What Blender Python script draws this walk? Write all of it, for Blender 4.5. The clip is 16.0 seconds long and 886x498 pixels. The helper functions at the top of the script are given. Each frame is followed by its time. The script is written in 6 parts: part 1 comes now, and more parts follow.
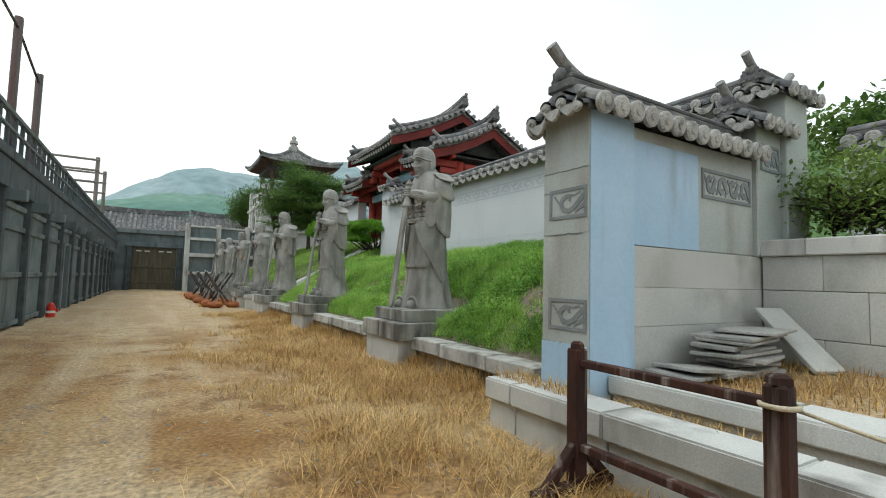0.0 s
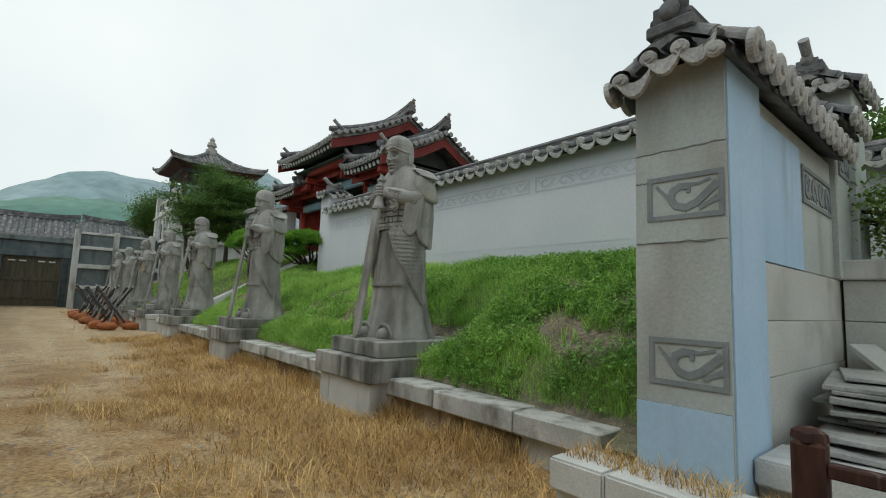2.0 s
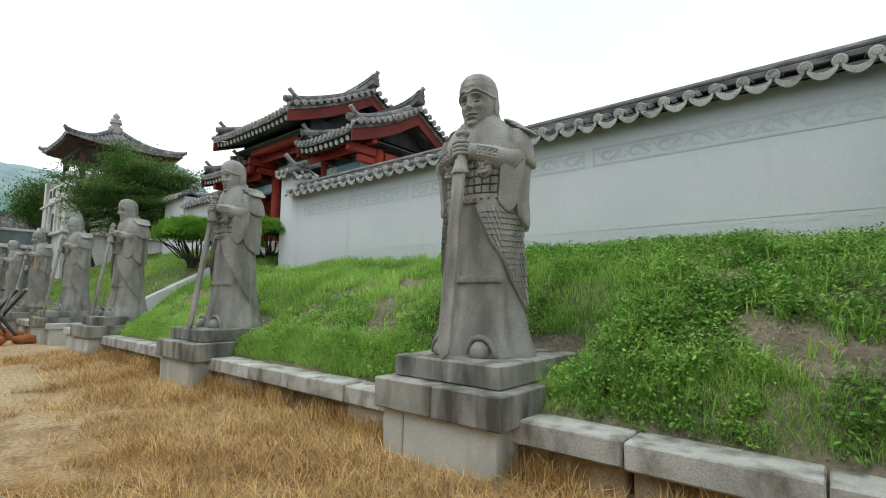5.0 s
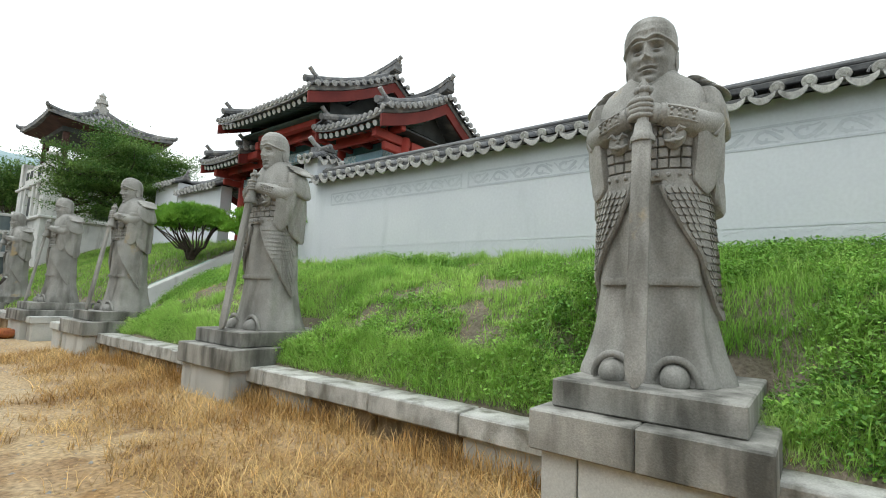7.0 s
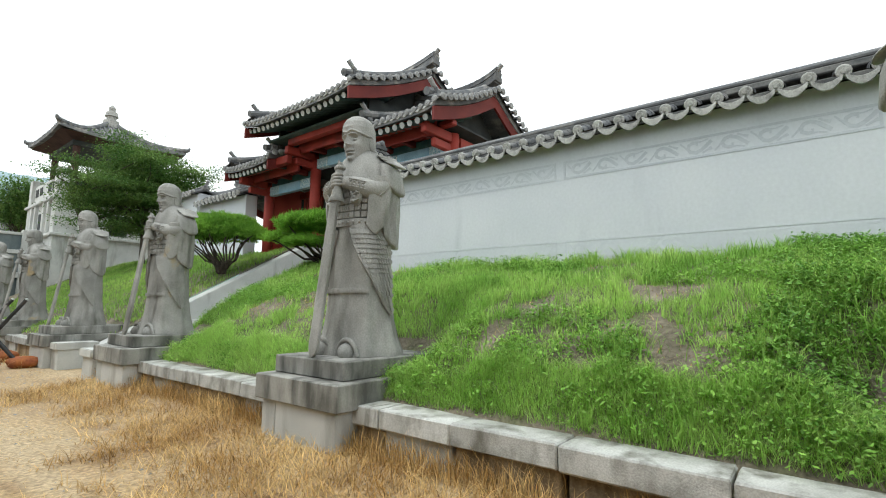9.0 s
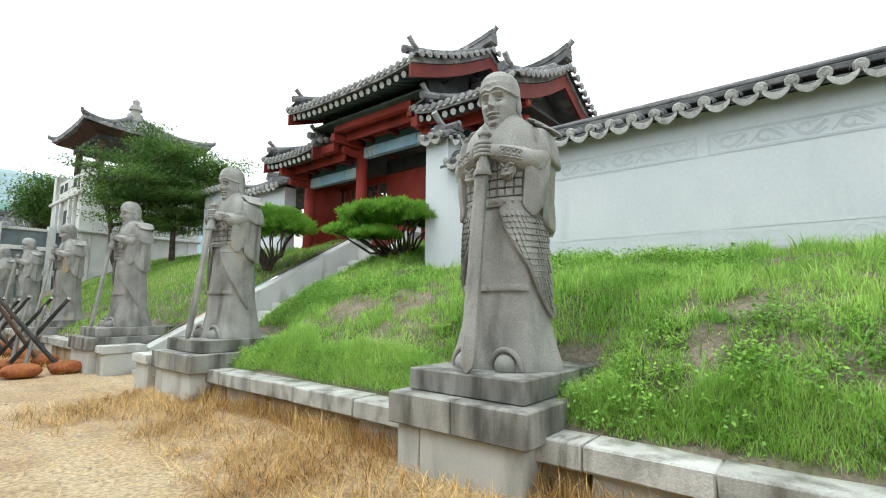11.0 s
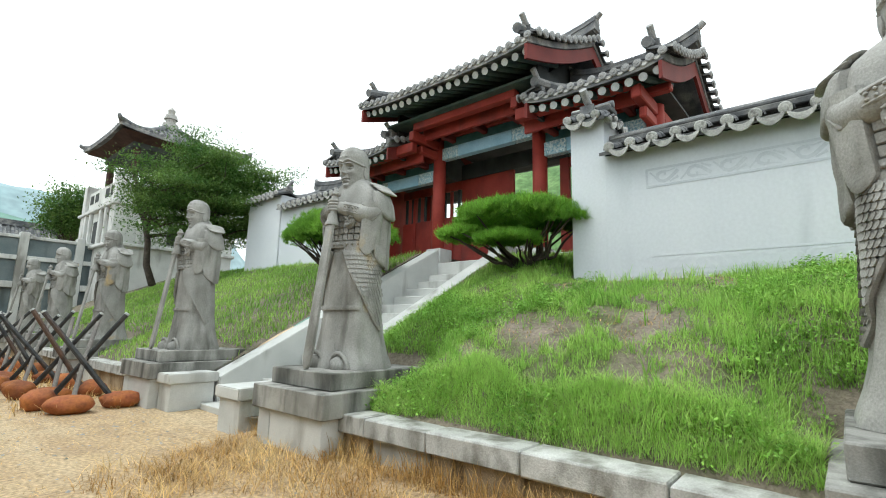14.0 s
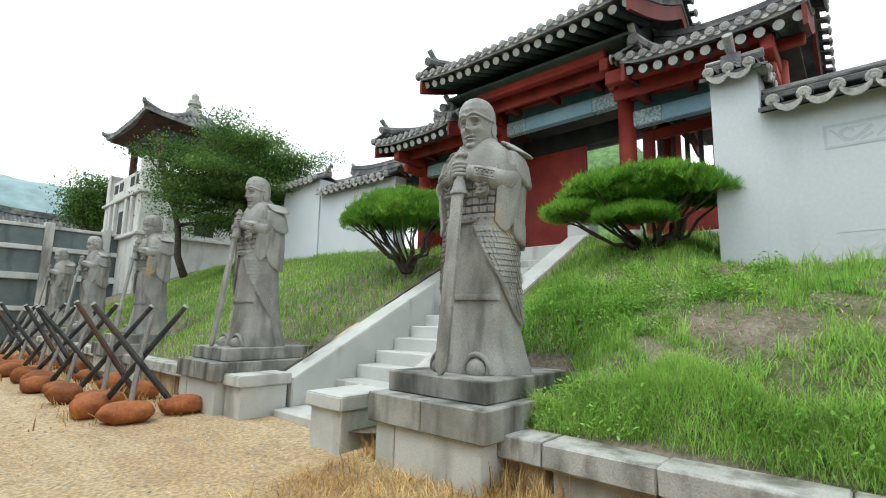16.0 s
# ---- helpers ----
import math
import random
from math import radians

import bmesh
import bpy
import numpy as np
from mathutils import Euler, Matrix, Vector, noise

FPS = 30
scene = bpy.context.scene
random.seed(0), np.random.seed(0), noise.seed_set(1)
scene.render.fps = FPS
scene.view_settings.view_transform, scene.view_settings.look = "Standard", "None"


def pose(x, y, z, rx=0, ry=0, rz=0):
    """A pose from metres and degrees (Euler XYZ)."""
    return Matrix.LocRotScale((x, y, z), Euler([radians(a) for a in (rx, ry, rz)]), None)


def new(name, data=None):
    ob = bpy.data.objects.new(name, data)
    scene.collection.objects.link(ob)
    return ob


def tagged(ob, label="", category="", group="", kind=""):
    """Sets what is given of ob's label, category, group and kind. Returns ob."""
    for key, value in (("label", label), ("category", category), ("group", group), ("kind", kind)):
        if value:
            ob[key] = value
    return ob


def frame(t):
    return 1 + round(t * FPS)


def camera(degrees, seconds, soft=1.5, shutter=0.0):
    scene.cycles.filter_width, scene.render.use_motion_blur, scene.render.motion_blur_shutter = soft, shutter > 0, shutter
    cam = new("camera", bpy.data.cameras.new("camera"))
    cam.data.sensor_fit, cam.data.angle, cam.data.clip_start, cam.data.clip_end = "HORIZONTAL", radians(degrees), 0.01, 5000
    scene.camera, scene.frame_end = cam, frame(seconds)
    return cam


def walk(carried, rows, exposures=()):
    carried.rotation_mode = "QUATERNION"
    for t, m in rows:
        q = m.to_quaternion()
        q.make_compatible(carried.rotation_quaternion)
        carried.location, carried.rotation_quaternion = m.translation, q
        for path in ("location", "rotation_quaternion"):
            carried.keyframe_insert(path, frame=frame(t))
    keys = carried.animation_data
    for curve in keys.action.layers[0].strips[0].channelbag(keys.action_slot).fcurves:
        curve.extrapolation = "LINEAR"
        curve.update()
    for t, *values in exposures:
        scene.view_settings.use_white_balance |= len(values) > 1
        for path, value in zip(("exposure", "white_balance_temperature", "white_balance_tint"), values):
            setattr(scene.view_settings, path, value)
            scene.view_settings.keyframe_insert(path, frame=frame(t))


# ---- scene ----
cam = camera(86.0, 16.0, 1.05)
METRES, EYE, TILT, LEAN, TURN = 14.0, 1.3125, 0.0, 0.0, -31.1
ROWS = [
    (0.0, 0.0, 0.0, 0.0, -0.1, 3.82, -1.5),
    (0.5, -0.0147, 0.0306, 0.0023, -0.05, 6.29, -2.3),
    (1.0, -0.0254, 0.0568, 0.0016, -3.31, 6.31, -2.74),
    (1.5, -0.0367, 0.0865, 0.0027, -6.09, 6.33, -2.25),
    (2.0, -0.0515, 0.1125, 0.0025, -9.44, 6.27, -2.09),
    (2.5, -0.0636, 0.1399, 0.0047, -12.57, 7.0, -1.69),
    (3.0, -0.0806, 0.1635, 0.0051, -15.46, 7.36, -2.09),
    (5.5, -0.1643, 0.2869, 0.0049, -19.66, 5.85, -0.74),
    (6.0, -0.1779, 0.3131, 0.0051, -20.76, 6.49, -1.11),
    (6.5, -0.1957, 0.34, 0.0046, -20.7, 6.18, -1.51),
    (7.0, -0.2116, 0.3659, 0.003, -21.35, 6.1, -2.48),
    (7.5, -0.2269, 0.393, 0.0048, -21.18, 6.62, -2.0),
    (8.0, -0.2425, 0.4193, 0.0059, -21.78, 6.8, -1.73),
    (8.5, -0.2574, 0.4478, 0.0059, -21.4, 7.0, -1.03),
    (11.0, -0.3426, 0.5804, 0.0069, -19.76, 6.58, -0.56),
    (11.5, -0.3599, 0.6063, 0.0079, -19.65, 7.37, 0.1),
    (12.0, -0.3757, 0.6372, 0.0096, -19.86, 8.74, 0.62),
    (12.5, -0.3945, 0.6651, 0.0076, -19.3, 9.69, 0.57),
    (13.0, -0.4109, 0.695, 0.0058, -19.53, 9.9, 0.04),
    (13.5, -0.4277, 0.7203, 0.0049, -18.76, 9.28, -0.56),
    (14.0, -0.4442, 0.7494, 0.0037, -18.84, 9.23, -1.32),
    (14.5, -0.4596, 0.7735, 0.0044, -17.74, 9.33, -0.98),
    (15.0, -0.4776, 0.7998, 0.0042, -17.86, 9.69, -1.25),
    (15.5, -0.4917, 0.8297, 0.005, -17.88, 9.34, -1.1),
    (16.0, -0.5103, 0.8564, 0.0031, -17.62, 8.21, -1.11),
]
EXPOSURES = [(0.0, -0.08, 6350, 5), (0.5, -0.50, 6350, 5), (1.5, -0.46, 6350, 4), (3.2, -0.46, 6350, 4), (5.5, 0.12, 6350, 6), (8.7, 0.36, 6350, 6), (11.0, 0.63, 6250, 5), (14.5, 0.55, 6250, 4), (16.0, 0.42, 6250, 4)]
walk(cam, [(t, pose(0, 0, EYE, TILT, LEAN, TURN) @ pose(METRES * x, METRES * y, METRES * z, 90 + pitch, roll, yaw)) for t, x, y, z, yaw, pitch, roll in ROWS], EXPOSURES)

# ---- light: a bright overcast sky and a very soft sun ----
SUN_UP, SUN_TURN = 62.0, 295.0
world = bpy.data.worlds.new("overcast_sky")
scene.world = world
world.use_nodes = True
wn, wl = world.node_tree.nodes, world.node_tree.links
wn.clear()
sky = wn.new("ShaderNodeTexSky")
sky.sky_type, sky.sun_disc = "NISHITA", False
sky.sun_elevation, sky.sun_rotation = radians(SUN_UP), radians(SUN_TURN)
sky.air_density, sky.dust_density, sky.ozone_density = 1.0, 4.0, 1.0
cloud_co = wn.new("ShaderNodeTexCoord")
cloud_noise = wn.new("ShaderNodeTexNoise")
cloud_noise.inputs["Scale"].default_value = 1.6
cloud_noise.inputs["Detail"].default_value = 4.0
cloud_ramp = wn.new("ShaderNodeValToRGB")
cloud_ramp.color_ramp.elements[0].position, cloud_ramp.color_ramp.elements[1].position = 0.3, 0.75
cloud_ramp.color_ramp.elements[0].color = (11.4, 12.1, 12.3, 1)
cloud_ramp.color_ramp.elements[1].color = (15.0, 15.1, 14.9, 1)
veil = wn.new("ShaderNodeMix")
veil.data_type = "RGBA"
veil.inputs["Factor"].default_value = 0.86
background = wn.new("ShaderNodeBackground")
background.inputs["Strength"].default_value = 0.1
world_out = wn.new("ShaderNodeOutputWorld")
wl.new(cloud_co.outputs["Generated"], cloud_noise.inputs["Vector"])
wl.new(cloud_noise.outputs["Fac"], cloud_ramp.inputs["Fac"])
wl.new(sky.outputs["Color"], veil.inputs["A"])
wl.new(cloud_ramp.outputs["Color"], veil.inputs["B"])
wl.new(veil.outputs["Result"], background.inputs["Color"])
wl.new(background.outputs["Background"], world_out.inputs["Surface"])
sun = new("sun", bpy.data.lights.new("sun", "SUN"))
sun.data.energy, sun.data.angle, sun.data.color = 1.0, radians(30), (1.0, 0.97, 0.92)
sun.matrix_world = pose(0, 0, 60, 90 - SUN_UP, 0, 180 - SUN_TURN)

# ---- materials ----


def mat(name, c1, c2, scale=3.0, fine=50.0, rough=0.85, bump=0.25, metal=0.0, stain=None, amount=0.5, stretch=0.25, stain_scale=2.0, rand=0.0, grain=(1, 1, 1), depth=0.01, contrast=0.25, island=0.0, spots=None, spot_scale=1.7, spot_from=0.66, ruts=None, sandy=None, relief=0.0):
    """Two-scale colour, fine relief, and stains drawn out along z."""
    m = bpy.data.materials.new(name)
    m.use_nodes = True
    n, l = m.node_tree.nodes, m.node_tree.links
    bsdf = n["Principled BSDF"]
    co = n.new("ShaderNodeTexCoord")
    info = n.new("ShaderNodeObjectInfo")
    shift = n.new("ShaderNodeVectorMath")
    shift.operation = "MULTIPLY_ADD"
    shift.inputs[1].default_value = grain
    spread = n.new("ShaderNodeMath")
    spread.operation = "MULTIPLY"
    spread.inputs[1].default_value = 37.0
    l.new(info.outputs["Random"], spread.inputs[0])
    l.new(co.outputs["Object"], shift.inputs[0])
    l.new(spread.outputs[0], shift.inputs[2])
    vec = shift.outputs["Vector"]

    def noise_of(s, detail, v=vec):
        t = n.new("ShaderNodeTexNoise")
        t.inputs["Scale"].default_value, t.inputs["Detail"].default_value = s, detail
        l.new(v, t.inputs["Vector"])
        return t.outputs["Fac"]

    def ranged(v, a, b, x=0.0, y=1.0):
        r = n.new("ShaderNodeMapRange")
        for i, k in enumerate((a, b, x, y)):
            r.inputs[1 + i].default_value = k
        l.new(v, r.inputs[0])
        return r.outputs[0]

    def mixed(f, a, b, blend="MIX"):
        x = n.new("ShaderNodeMix")
        x.data_type, x.blend_type = "RGBA", blend
        for key, v in (("Factor", f), ("A", a), ("B", b)):
            if isinstance(v, tuple):
                x.inputs[key].default_value = (*v, 1)
            elif isinstance(v, float):
                x.inputs[key].default_value = v
            else:
                l.new(v, x.inputs[key])
        return x.outputs["Result"]

    big, small = noise_of(scale, 4), noise_of(fine, 5)
    col = mixed(ranged(big, 0.35, 0.65), c1, c2)
    if stain:
        s = n.new("ShaderNodeMapping")
        s.inputs["Scale"].default_value = (1, 1, stretch)
        l.new(vec, s.inputs["Vector"])
        col = mixed(ranged(noise_of(stain_scale, 6, s.outputs["Vector"]), 0.62 - 0.2 * amount, 0.78 - 0.15 * amount, 0.0, 0.9), col, stain)
    if spots:
        col = mixed(ranged(noise_of(spot_scale, 6), spot_from, spot_from + 0.08, 0.0, 0.75), col, spots)
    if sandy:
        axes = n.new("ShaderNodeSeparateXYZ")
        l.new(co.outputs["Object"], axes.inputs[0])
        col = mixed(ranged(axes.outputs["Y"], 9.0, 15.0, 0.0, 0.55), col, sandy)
    if ruts:
        s = n.new("ShaderNodeMapping")
        s.inputs["Scale"].default_value = (1.5, 0.14, 1)
        l.new(vec, s.inputs["Vector"])
        col = mixed(ranged(noise_of(1.3, 7, s.outputs["Vector"]), 0.5, 0.68, 0.0, 0.7), col, ruts)
    val = n.new("ShaderNodeHueSaturation")
    tone = ranged(small, 0.25, 0.75, 1 - contrast, 1 + contrast)
    if rand:
        k = n.new("ShaderNodeMath")
        k.operation = "MULTIPLY"
        l.new(tone, k.inputs[0])
        l.new(ranged(info.outputs["Random"], 0.0, 1.0, 1 - rand, 1 + rand), k.inputs[1])
        tone = k.outputs[0]
    if island:
        geo = n.new("ShaderNodeNewGeometry")
        k = n.new("ShaderNodeMath")
        k.operation = "MULTIPLY"
        l.new(tone, k.inputs[0])
        l.new(ranged(geo.outputs["Random Per Island"], 0.0, 1.0, 1 - island, 1 + island), k.inputs[1])
        tone = k.outputs[0]
    l.new(tone, val.inputs["Value"])
    l.new(col, val.inputs["Color"])
    l.new(val.outputs["Color"], bsdf.inputs["Base Color"])
    l.new(ranged(small, 0.2, 0.8, rough - 0.08, min(1.0, rough + 0.08)), bsdf.inputs["Roughness"])
    bsdf.inputs["Metallic"].default_value = metal
    bsdf.inputs["Specular IOR Level"].default_value = 0.3
    if bump:
        b = n.new("ShaderNodeBump")
        b.inputs["Strength"].default_value, b.inputs["Distance"].default_value = bump, depth
        if relief:
            k = n.new("ShaderNodeMath")
            k.operation = "MULTIPLY_ADD"
            k.inputs[1].default_value = relief
            l.new(noise_of(fine * 0.22, 6), k.inputs[0])
            l.new(small, k.inputs[2])
            l.new(k.outputs[0], b.inputs["Height"])
        else:
            l.new(small, b.inputs["Height"])
        l.new(b.outputs["Normal"], bsdf.inputs["Normal"])
    return m


def leafy(name, c1, c2, scale=1.2, island=0.35, through_light=0.3):
    m = mat(name, c1, c2, scale=scale, fine=20, rough=0.6, bump=0, island=island, contrast=0.15)
    n, l = m.node_tree.nodes, m.node_tree.links
    bsdf, out = n["Principled BSDF"], n["Material Output"]
    tr = n.new("ShaderNodeBsdfTranslucent")
    l.new(bsdf.inputs["Base Color"].links[0].from_socket, tr.inputs["Color"])
    mx = n.new("ShaderNodeMixShader")
    mx.inputs[0].default_value = through_light
    l.new(bsdf.outputs[0], mx.inputs[1])
    l.new(tr.outputs[0], mx.inputs[2])
    l.new(mx.outputs[0], out.inputs["Surface"])
    return m


M = {
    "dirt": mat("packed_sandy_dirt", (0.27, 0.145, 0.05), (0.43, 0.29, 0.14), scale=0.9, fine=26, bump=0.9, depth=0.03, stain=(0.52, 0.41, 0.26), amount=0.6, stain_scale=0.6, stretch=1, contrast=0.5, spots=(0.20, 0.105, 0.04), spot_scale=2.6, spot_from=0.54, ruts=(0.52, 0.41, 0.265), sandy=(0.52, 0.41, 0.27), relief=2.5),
    "soil": mat("lawn_soil", (0.13, 0.115, 0.08), (0.235, 0.195, 0.155), scale=3, fine=26, bump=0.9, depth=0.03, stain=(0.10, 0.125, 0.045), amount=0.55, stretch=1, stain_scale=1.4, contrast=0.4),
    "granite": mat("pale_granite", (0.50, 0.51, 0.495), (0.59, 0.595, 0.575), scale=2, fine=90, bump=0.2, stain=(0.20, 0.19, 0.17), amount=0.35, rand=0.08, contrast=0.14),
    "dirty_granite": mat("stained_granite", (0.24, 0.237, 0.218), (0.385, 0.38, 0.355), scale=2.5, fine=90, bump=0.25, stain=(0.07, 0.07, 0.062), amount=0.9, stain_scale=4, rand=0.1, contrast=0.18),
    "curb_stone": mat("weathered_curb_granite", (0.40, 0.40, 0.38), (0.55, 0.55, 0.53), scale=3, fine=80, bump=0.35, stain=(0.16, 0.155, 0.13), amount=0.75, stretch=0.6, stain_scale=5, rand=0.12, contrast=0.2),
    "curb_base": mat("earth_stained_stone", (0.28, 0.20, 0.115), (0.42, 0.34, 0.235), scale=2.2, fine=60, bump=0.5, depth=0.015, stain=(0.12, 0.085, 0.05), amount=0.6, stain_scale=5, rand=0.25, contrast=0.3),
    "statue": mat("carved_granite", (0.26, 0.257, 0.24), (0.36, 0.355, 0.335), scale=3.5, fine=70, bump=0.35, stain=(0.145, 0.142, 0.127), amount=0.6, stain_scale=4, stretch=0.3, contrast=0.2, spots=(0.46, 0.33, 0.14), spot_from=0.675, relief=0.8),
    "wall_paint": mat("blue_grey_wall_paint", (0.535, 0.565, 0.60), (0.575, 0.60, 0.63), scale=0.8, fine=25, bump=0.15, stain=(0.48, 0.51, 0.54), amount=0.1, contrast=0.05, depth=0.006),
    "render_grey": mat("grey_wall_render", (0.385, 0.425, 0.415), (0.455, 0.49, 0.475), scale=1.2, fine=45, bump=0.2, stain=(0.30, 0.30, 0.27), amount=0.45, contrast=0.1),
    "sky_blue": mat("pale_blue_paint", (0.36, 0.52, 0.68), (0.42, 0.57, 0.72), scale=1.5, fine=30, bump=0.1, stain=(0.33, 0.43, 0.54), amount=0.3, stretch=0.15, stain_scale=5, contrast=0.05),
    "relief": mat("dark_grey_relief", (0.19, 0.215, 0.225), (0.25, 0.275, 0.285), scale=3, fine=60, contrast=0.12),
    "relief_pale": mat("faded_wall_relief", (0.43, 0.46, 0.50), (0.50, 0.53, 0.56), scale=2, fine=40, bump=0.15, contrast=0.08),
    "tile": mat("dark_roof_tile", (0.105, 0.11, 0.12), (0.18, 0.183, 0.185), scale=4, fine=40, bump=0.3, stain=(0.34, 0.33, 0.31), amount=0.5, stretch=1, rand=0.22, island=0.2),
    "tile_dark": mat("blackened_roof_tile", (0.06, 0.062, 0.065), (0.12, 0.122, 0.122), scale=4, fine=40, bump=0.35, stain=(0.22, 0.215, 0.2), amount=0.5, stretch=1, rand=0.2, island=0.2),
    "tile_grey": mat("grey_tile_end", (0.24, 0.245, 0.25), (0.36, 0.36, 0.355), scale=9, fine=60, bump=0.35, stain=(0.14, 0.14, 0.14), amount=0.5, stretch=1, stain_scale=9, rand=0.15),
    "tile_end": mat("weathered_tile_end", (0.33, 0.33, 0.32), (0.53, 0.525, 0.50), scale=9, fine=60, bump=0.5, stain=(0.16, 0.16, 0.155), amount=0.75, stretch=1, stain_scale=9, rand=0.15),
    "red": mat("red_ochre_timber", (0.24, 0.03, 0.022), (0.32, 0.045, 0.032), scale=2, fine=30, rough=0.6, bump=0.15, stain=(0.14, 0.03, 0.025), amount=0.4, contrast=0.12),
    "maroon": mat("maroon_barge_timber", (0.12, 0.018, 0.016), (0.17, 0.027, 0.022), scale=2, fine=30, rough=0.7, bump=0.15, contrast=0.15),
    "block": mat("pale_cut_stone", (0.45, 0.46, 0.44), (0.54, 0.545, 0.52), scale=1.1, fine=70, bump=0.3, stain=(0.33, 0.335, 0.305), amount=0.35, stretch=0.8, stain_scale=1.6, rand=0.05, contrast=0.13),
    "rust": mat("dark_red_worn_timber", (0.032, 0.015, 0.012), (0.065, 0.027, 0.02), scale=8, fine=60, grain=(1, 1, 0.2), stain=(0.26, 0.22, 0.20), amount=0.28, stain_scale=14, bump=0.4, contrast=0.3),
    "teal": mat("teal_painted_beam", (0.05, 0.13, 0.15), (0.08, 0.18, 0.2), scale=4, fine=30, rough=0.65, contrast=0.15),
    "blue_beam": mat("blue_painted_beam", (0.22, 0.38, 0.50), (0.29, 0.46, 0.57), scale=3, fine=30, rough=0.65, contrast=0.12),
    "pattern": mat("patterned_beam_end", (0.14, 0.30, 0.40), (0.55, 0.62, 0.62), scale=22, fine=40, rough=0.65),
    "pole": mat("dark_weathered_pole", (0.07, 0.068, 0.07), (0.13, 0.115, 0.11), scale=5, fine=50, grain=(1, 1, 0.15), stain=(0.16, 0.06, 0.05), amount=0.4, bump=0.4),
    "gate_wood": mat("brown_gate_boards", (0.075, 0.07, 0.05), (0.13, 0.115, 0.08), scale=2, fine=30, grain=(3, 1, 0.3), bump=0.3, contrast=0.2),
    # dark timber of the gate; also the painted shade of the tower's openings
    "dark": mat("dark_timber_and_recess_shade", (0.03, 0.035, 0.036), (0.055, 0.06, 0.06), scale=2, fine=40, bump=0.3, contrast=0.2),
    "panel": mat("blackened_board", (0.105, 0.135, 0.145), (0.165, 0.195, 0.20), scale=1.2, fine=35, bump=0.25, stain=(0.07, 0.085, 0.085), amount=0.6, rand=0.12, contrast=0.12),
    "post": mat("black_stained_post", (0.05, 0.065, 0.07), (0.085, 0.10, 0.105), scale=3, fine=30, bump=0.25, contrast=0.2),
    "grey_wood": mat("weathered_grey_pole", (0.16, 0.15, 0.14), (0.24, 0.22, 0.2), scale=5, fine=50, grain=(1, 1, 0.15), bump=0.4),
    "rafter_end": mat("white_rafter_end", (0.40, 0.42, 0.42), (0.52, 0.53, 0.52), scale=8, fine=50, contrast=0.1),
    "soffit": mat("dark_red_soffit", (0.045, 0.025, 0.022), (0.075, 0.04, 0.033), scale=3, fine=30),
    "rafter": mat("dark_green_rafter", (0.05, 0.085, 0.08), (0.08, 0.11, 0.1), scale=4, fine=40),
    "bark": mat("dark_bark", (0.045, 0.035, 0.028), (0.085, 0.07, 0.055), scale=8, fine=40, bump=0.7, depth=0.02, contrast=0.3),
    "pine": leafy("pine_needles", (0.14, 0.31, 0.035), (0.24, 0.45, 0.06), through_light=0.5),
    "leaf": leafy("tree_leaves", (0.055, 0.135, 0.03), (0.15, 0.24, 0.06), through_light=0.4),
    "leaf_pale": leafy("pale_leaves", (0.13, 0.22, 0.05), (0.22, 0.32, 0.08)),
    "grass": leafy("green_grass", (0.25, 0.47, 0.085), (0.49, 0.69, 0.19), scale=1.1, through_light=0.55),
    "weed": leafy("weed_leaves", (0.16, 0.34, 0.055), (0.31, 0.52, 0.10), scale=1.5, through_light=0.35),
    "fringe": leafy("feathery_grass", (0.33, 0.55, 0.11), (0.56, 0.75, 0.24), scale=0.9, through_light=0.55),
    # darker copy of the green grass, with the bank's shade put into the colour
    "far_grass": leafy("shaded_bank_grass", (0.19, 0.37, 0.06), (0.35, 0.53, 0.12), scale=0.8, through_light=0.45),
    "weed_dark": leafy("deep_green_weed_leaves", (0.115, 0.265, 0.05), (0.24, 0.43, 0.085), scale=1.8, through_light=0.3),
    "straw": leafy("dry_straw", (0.41, 0.245, 0.08), (0.70, 0.51, 0.235), scale=1.3, island=0.5, through_light=0.2),
    # distance haze is painted in as blue: some here, more in hill_far
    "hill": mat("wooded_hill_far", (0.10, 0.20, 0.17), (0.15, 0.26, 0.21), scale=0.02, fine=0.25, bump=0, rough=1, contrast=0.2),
    "hill_far": mat("haze_tinted_hill", (0.20, 0.29, 0.31), (0.28, 0.37, 0.395), scale=0.02, fine=0.12, bump=0, rough=1, contrast=0.22),
    "hill_near": mat("wooded_slope", (0.07, 0.14, 0.05), (0.14, 0.23, 0.09), scale=0.15, fine=0.9, bump=0, rough=1, contrast=0.4),
    "iron": mat("dark_steel_pole", (0.03, 0.032, 0.035), (0.07, 0.07, 0.07), scale=6, fine=60, rough=0.45, metal=0.3, stain=(0.16, 0.08, 0.045), amount=0.45),
    "rust_rock": mat("orange_painted_stone", (0.36, 0.13, 0.035), (0.28, 0.09, 0.04), scale=5, fine=25, bump=0.5, stain=(0.16, 0.06, 0.035), amount=0.5, stretch=1, rand=0.25),
    "white": mat("white_paint", (0.70, 0.71, 0.70), (0.78, 0.78, 0.76), scale=2, fine=40, contrast=0.06),
    "slate": mat("slate_slab", (0.34, 0.34, 0.33), (0.44, 0.43, 0.41), scale=4, fine=50, bump=0.3, stain=(0.2, 0.21, 0.17), amount=0.5, rand=0.2),
    "rope": mat("pale_rope", (0.5, 0.44, 0.32), (0.6, 0.54, 0.42), scale=20, fine=120, bump=0.5),
    "hydrant": mat("red_plastic", (0.5, 0.03, 0.02), (0.6, 0.05, 0.03), scale=5, fine=50, rough=0.4),
}

# ---- building helpers ----


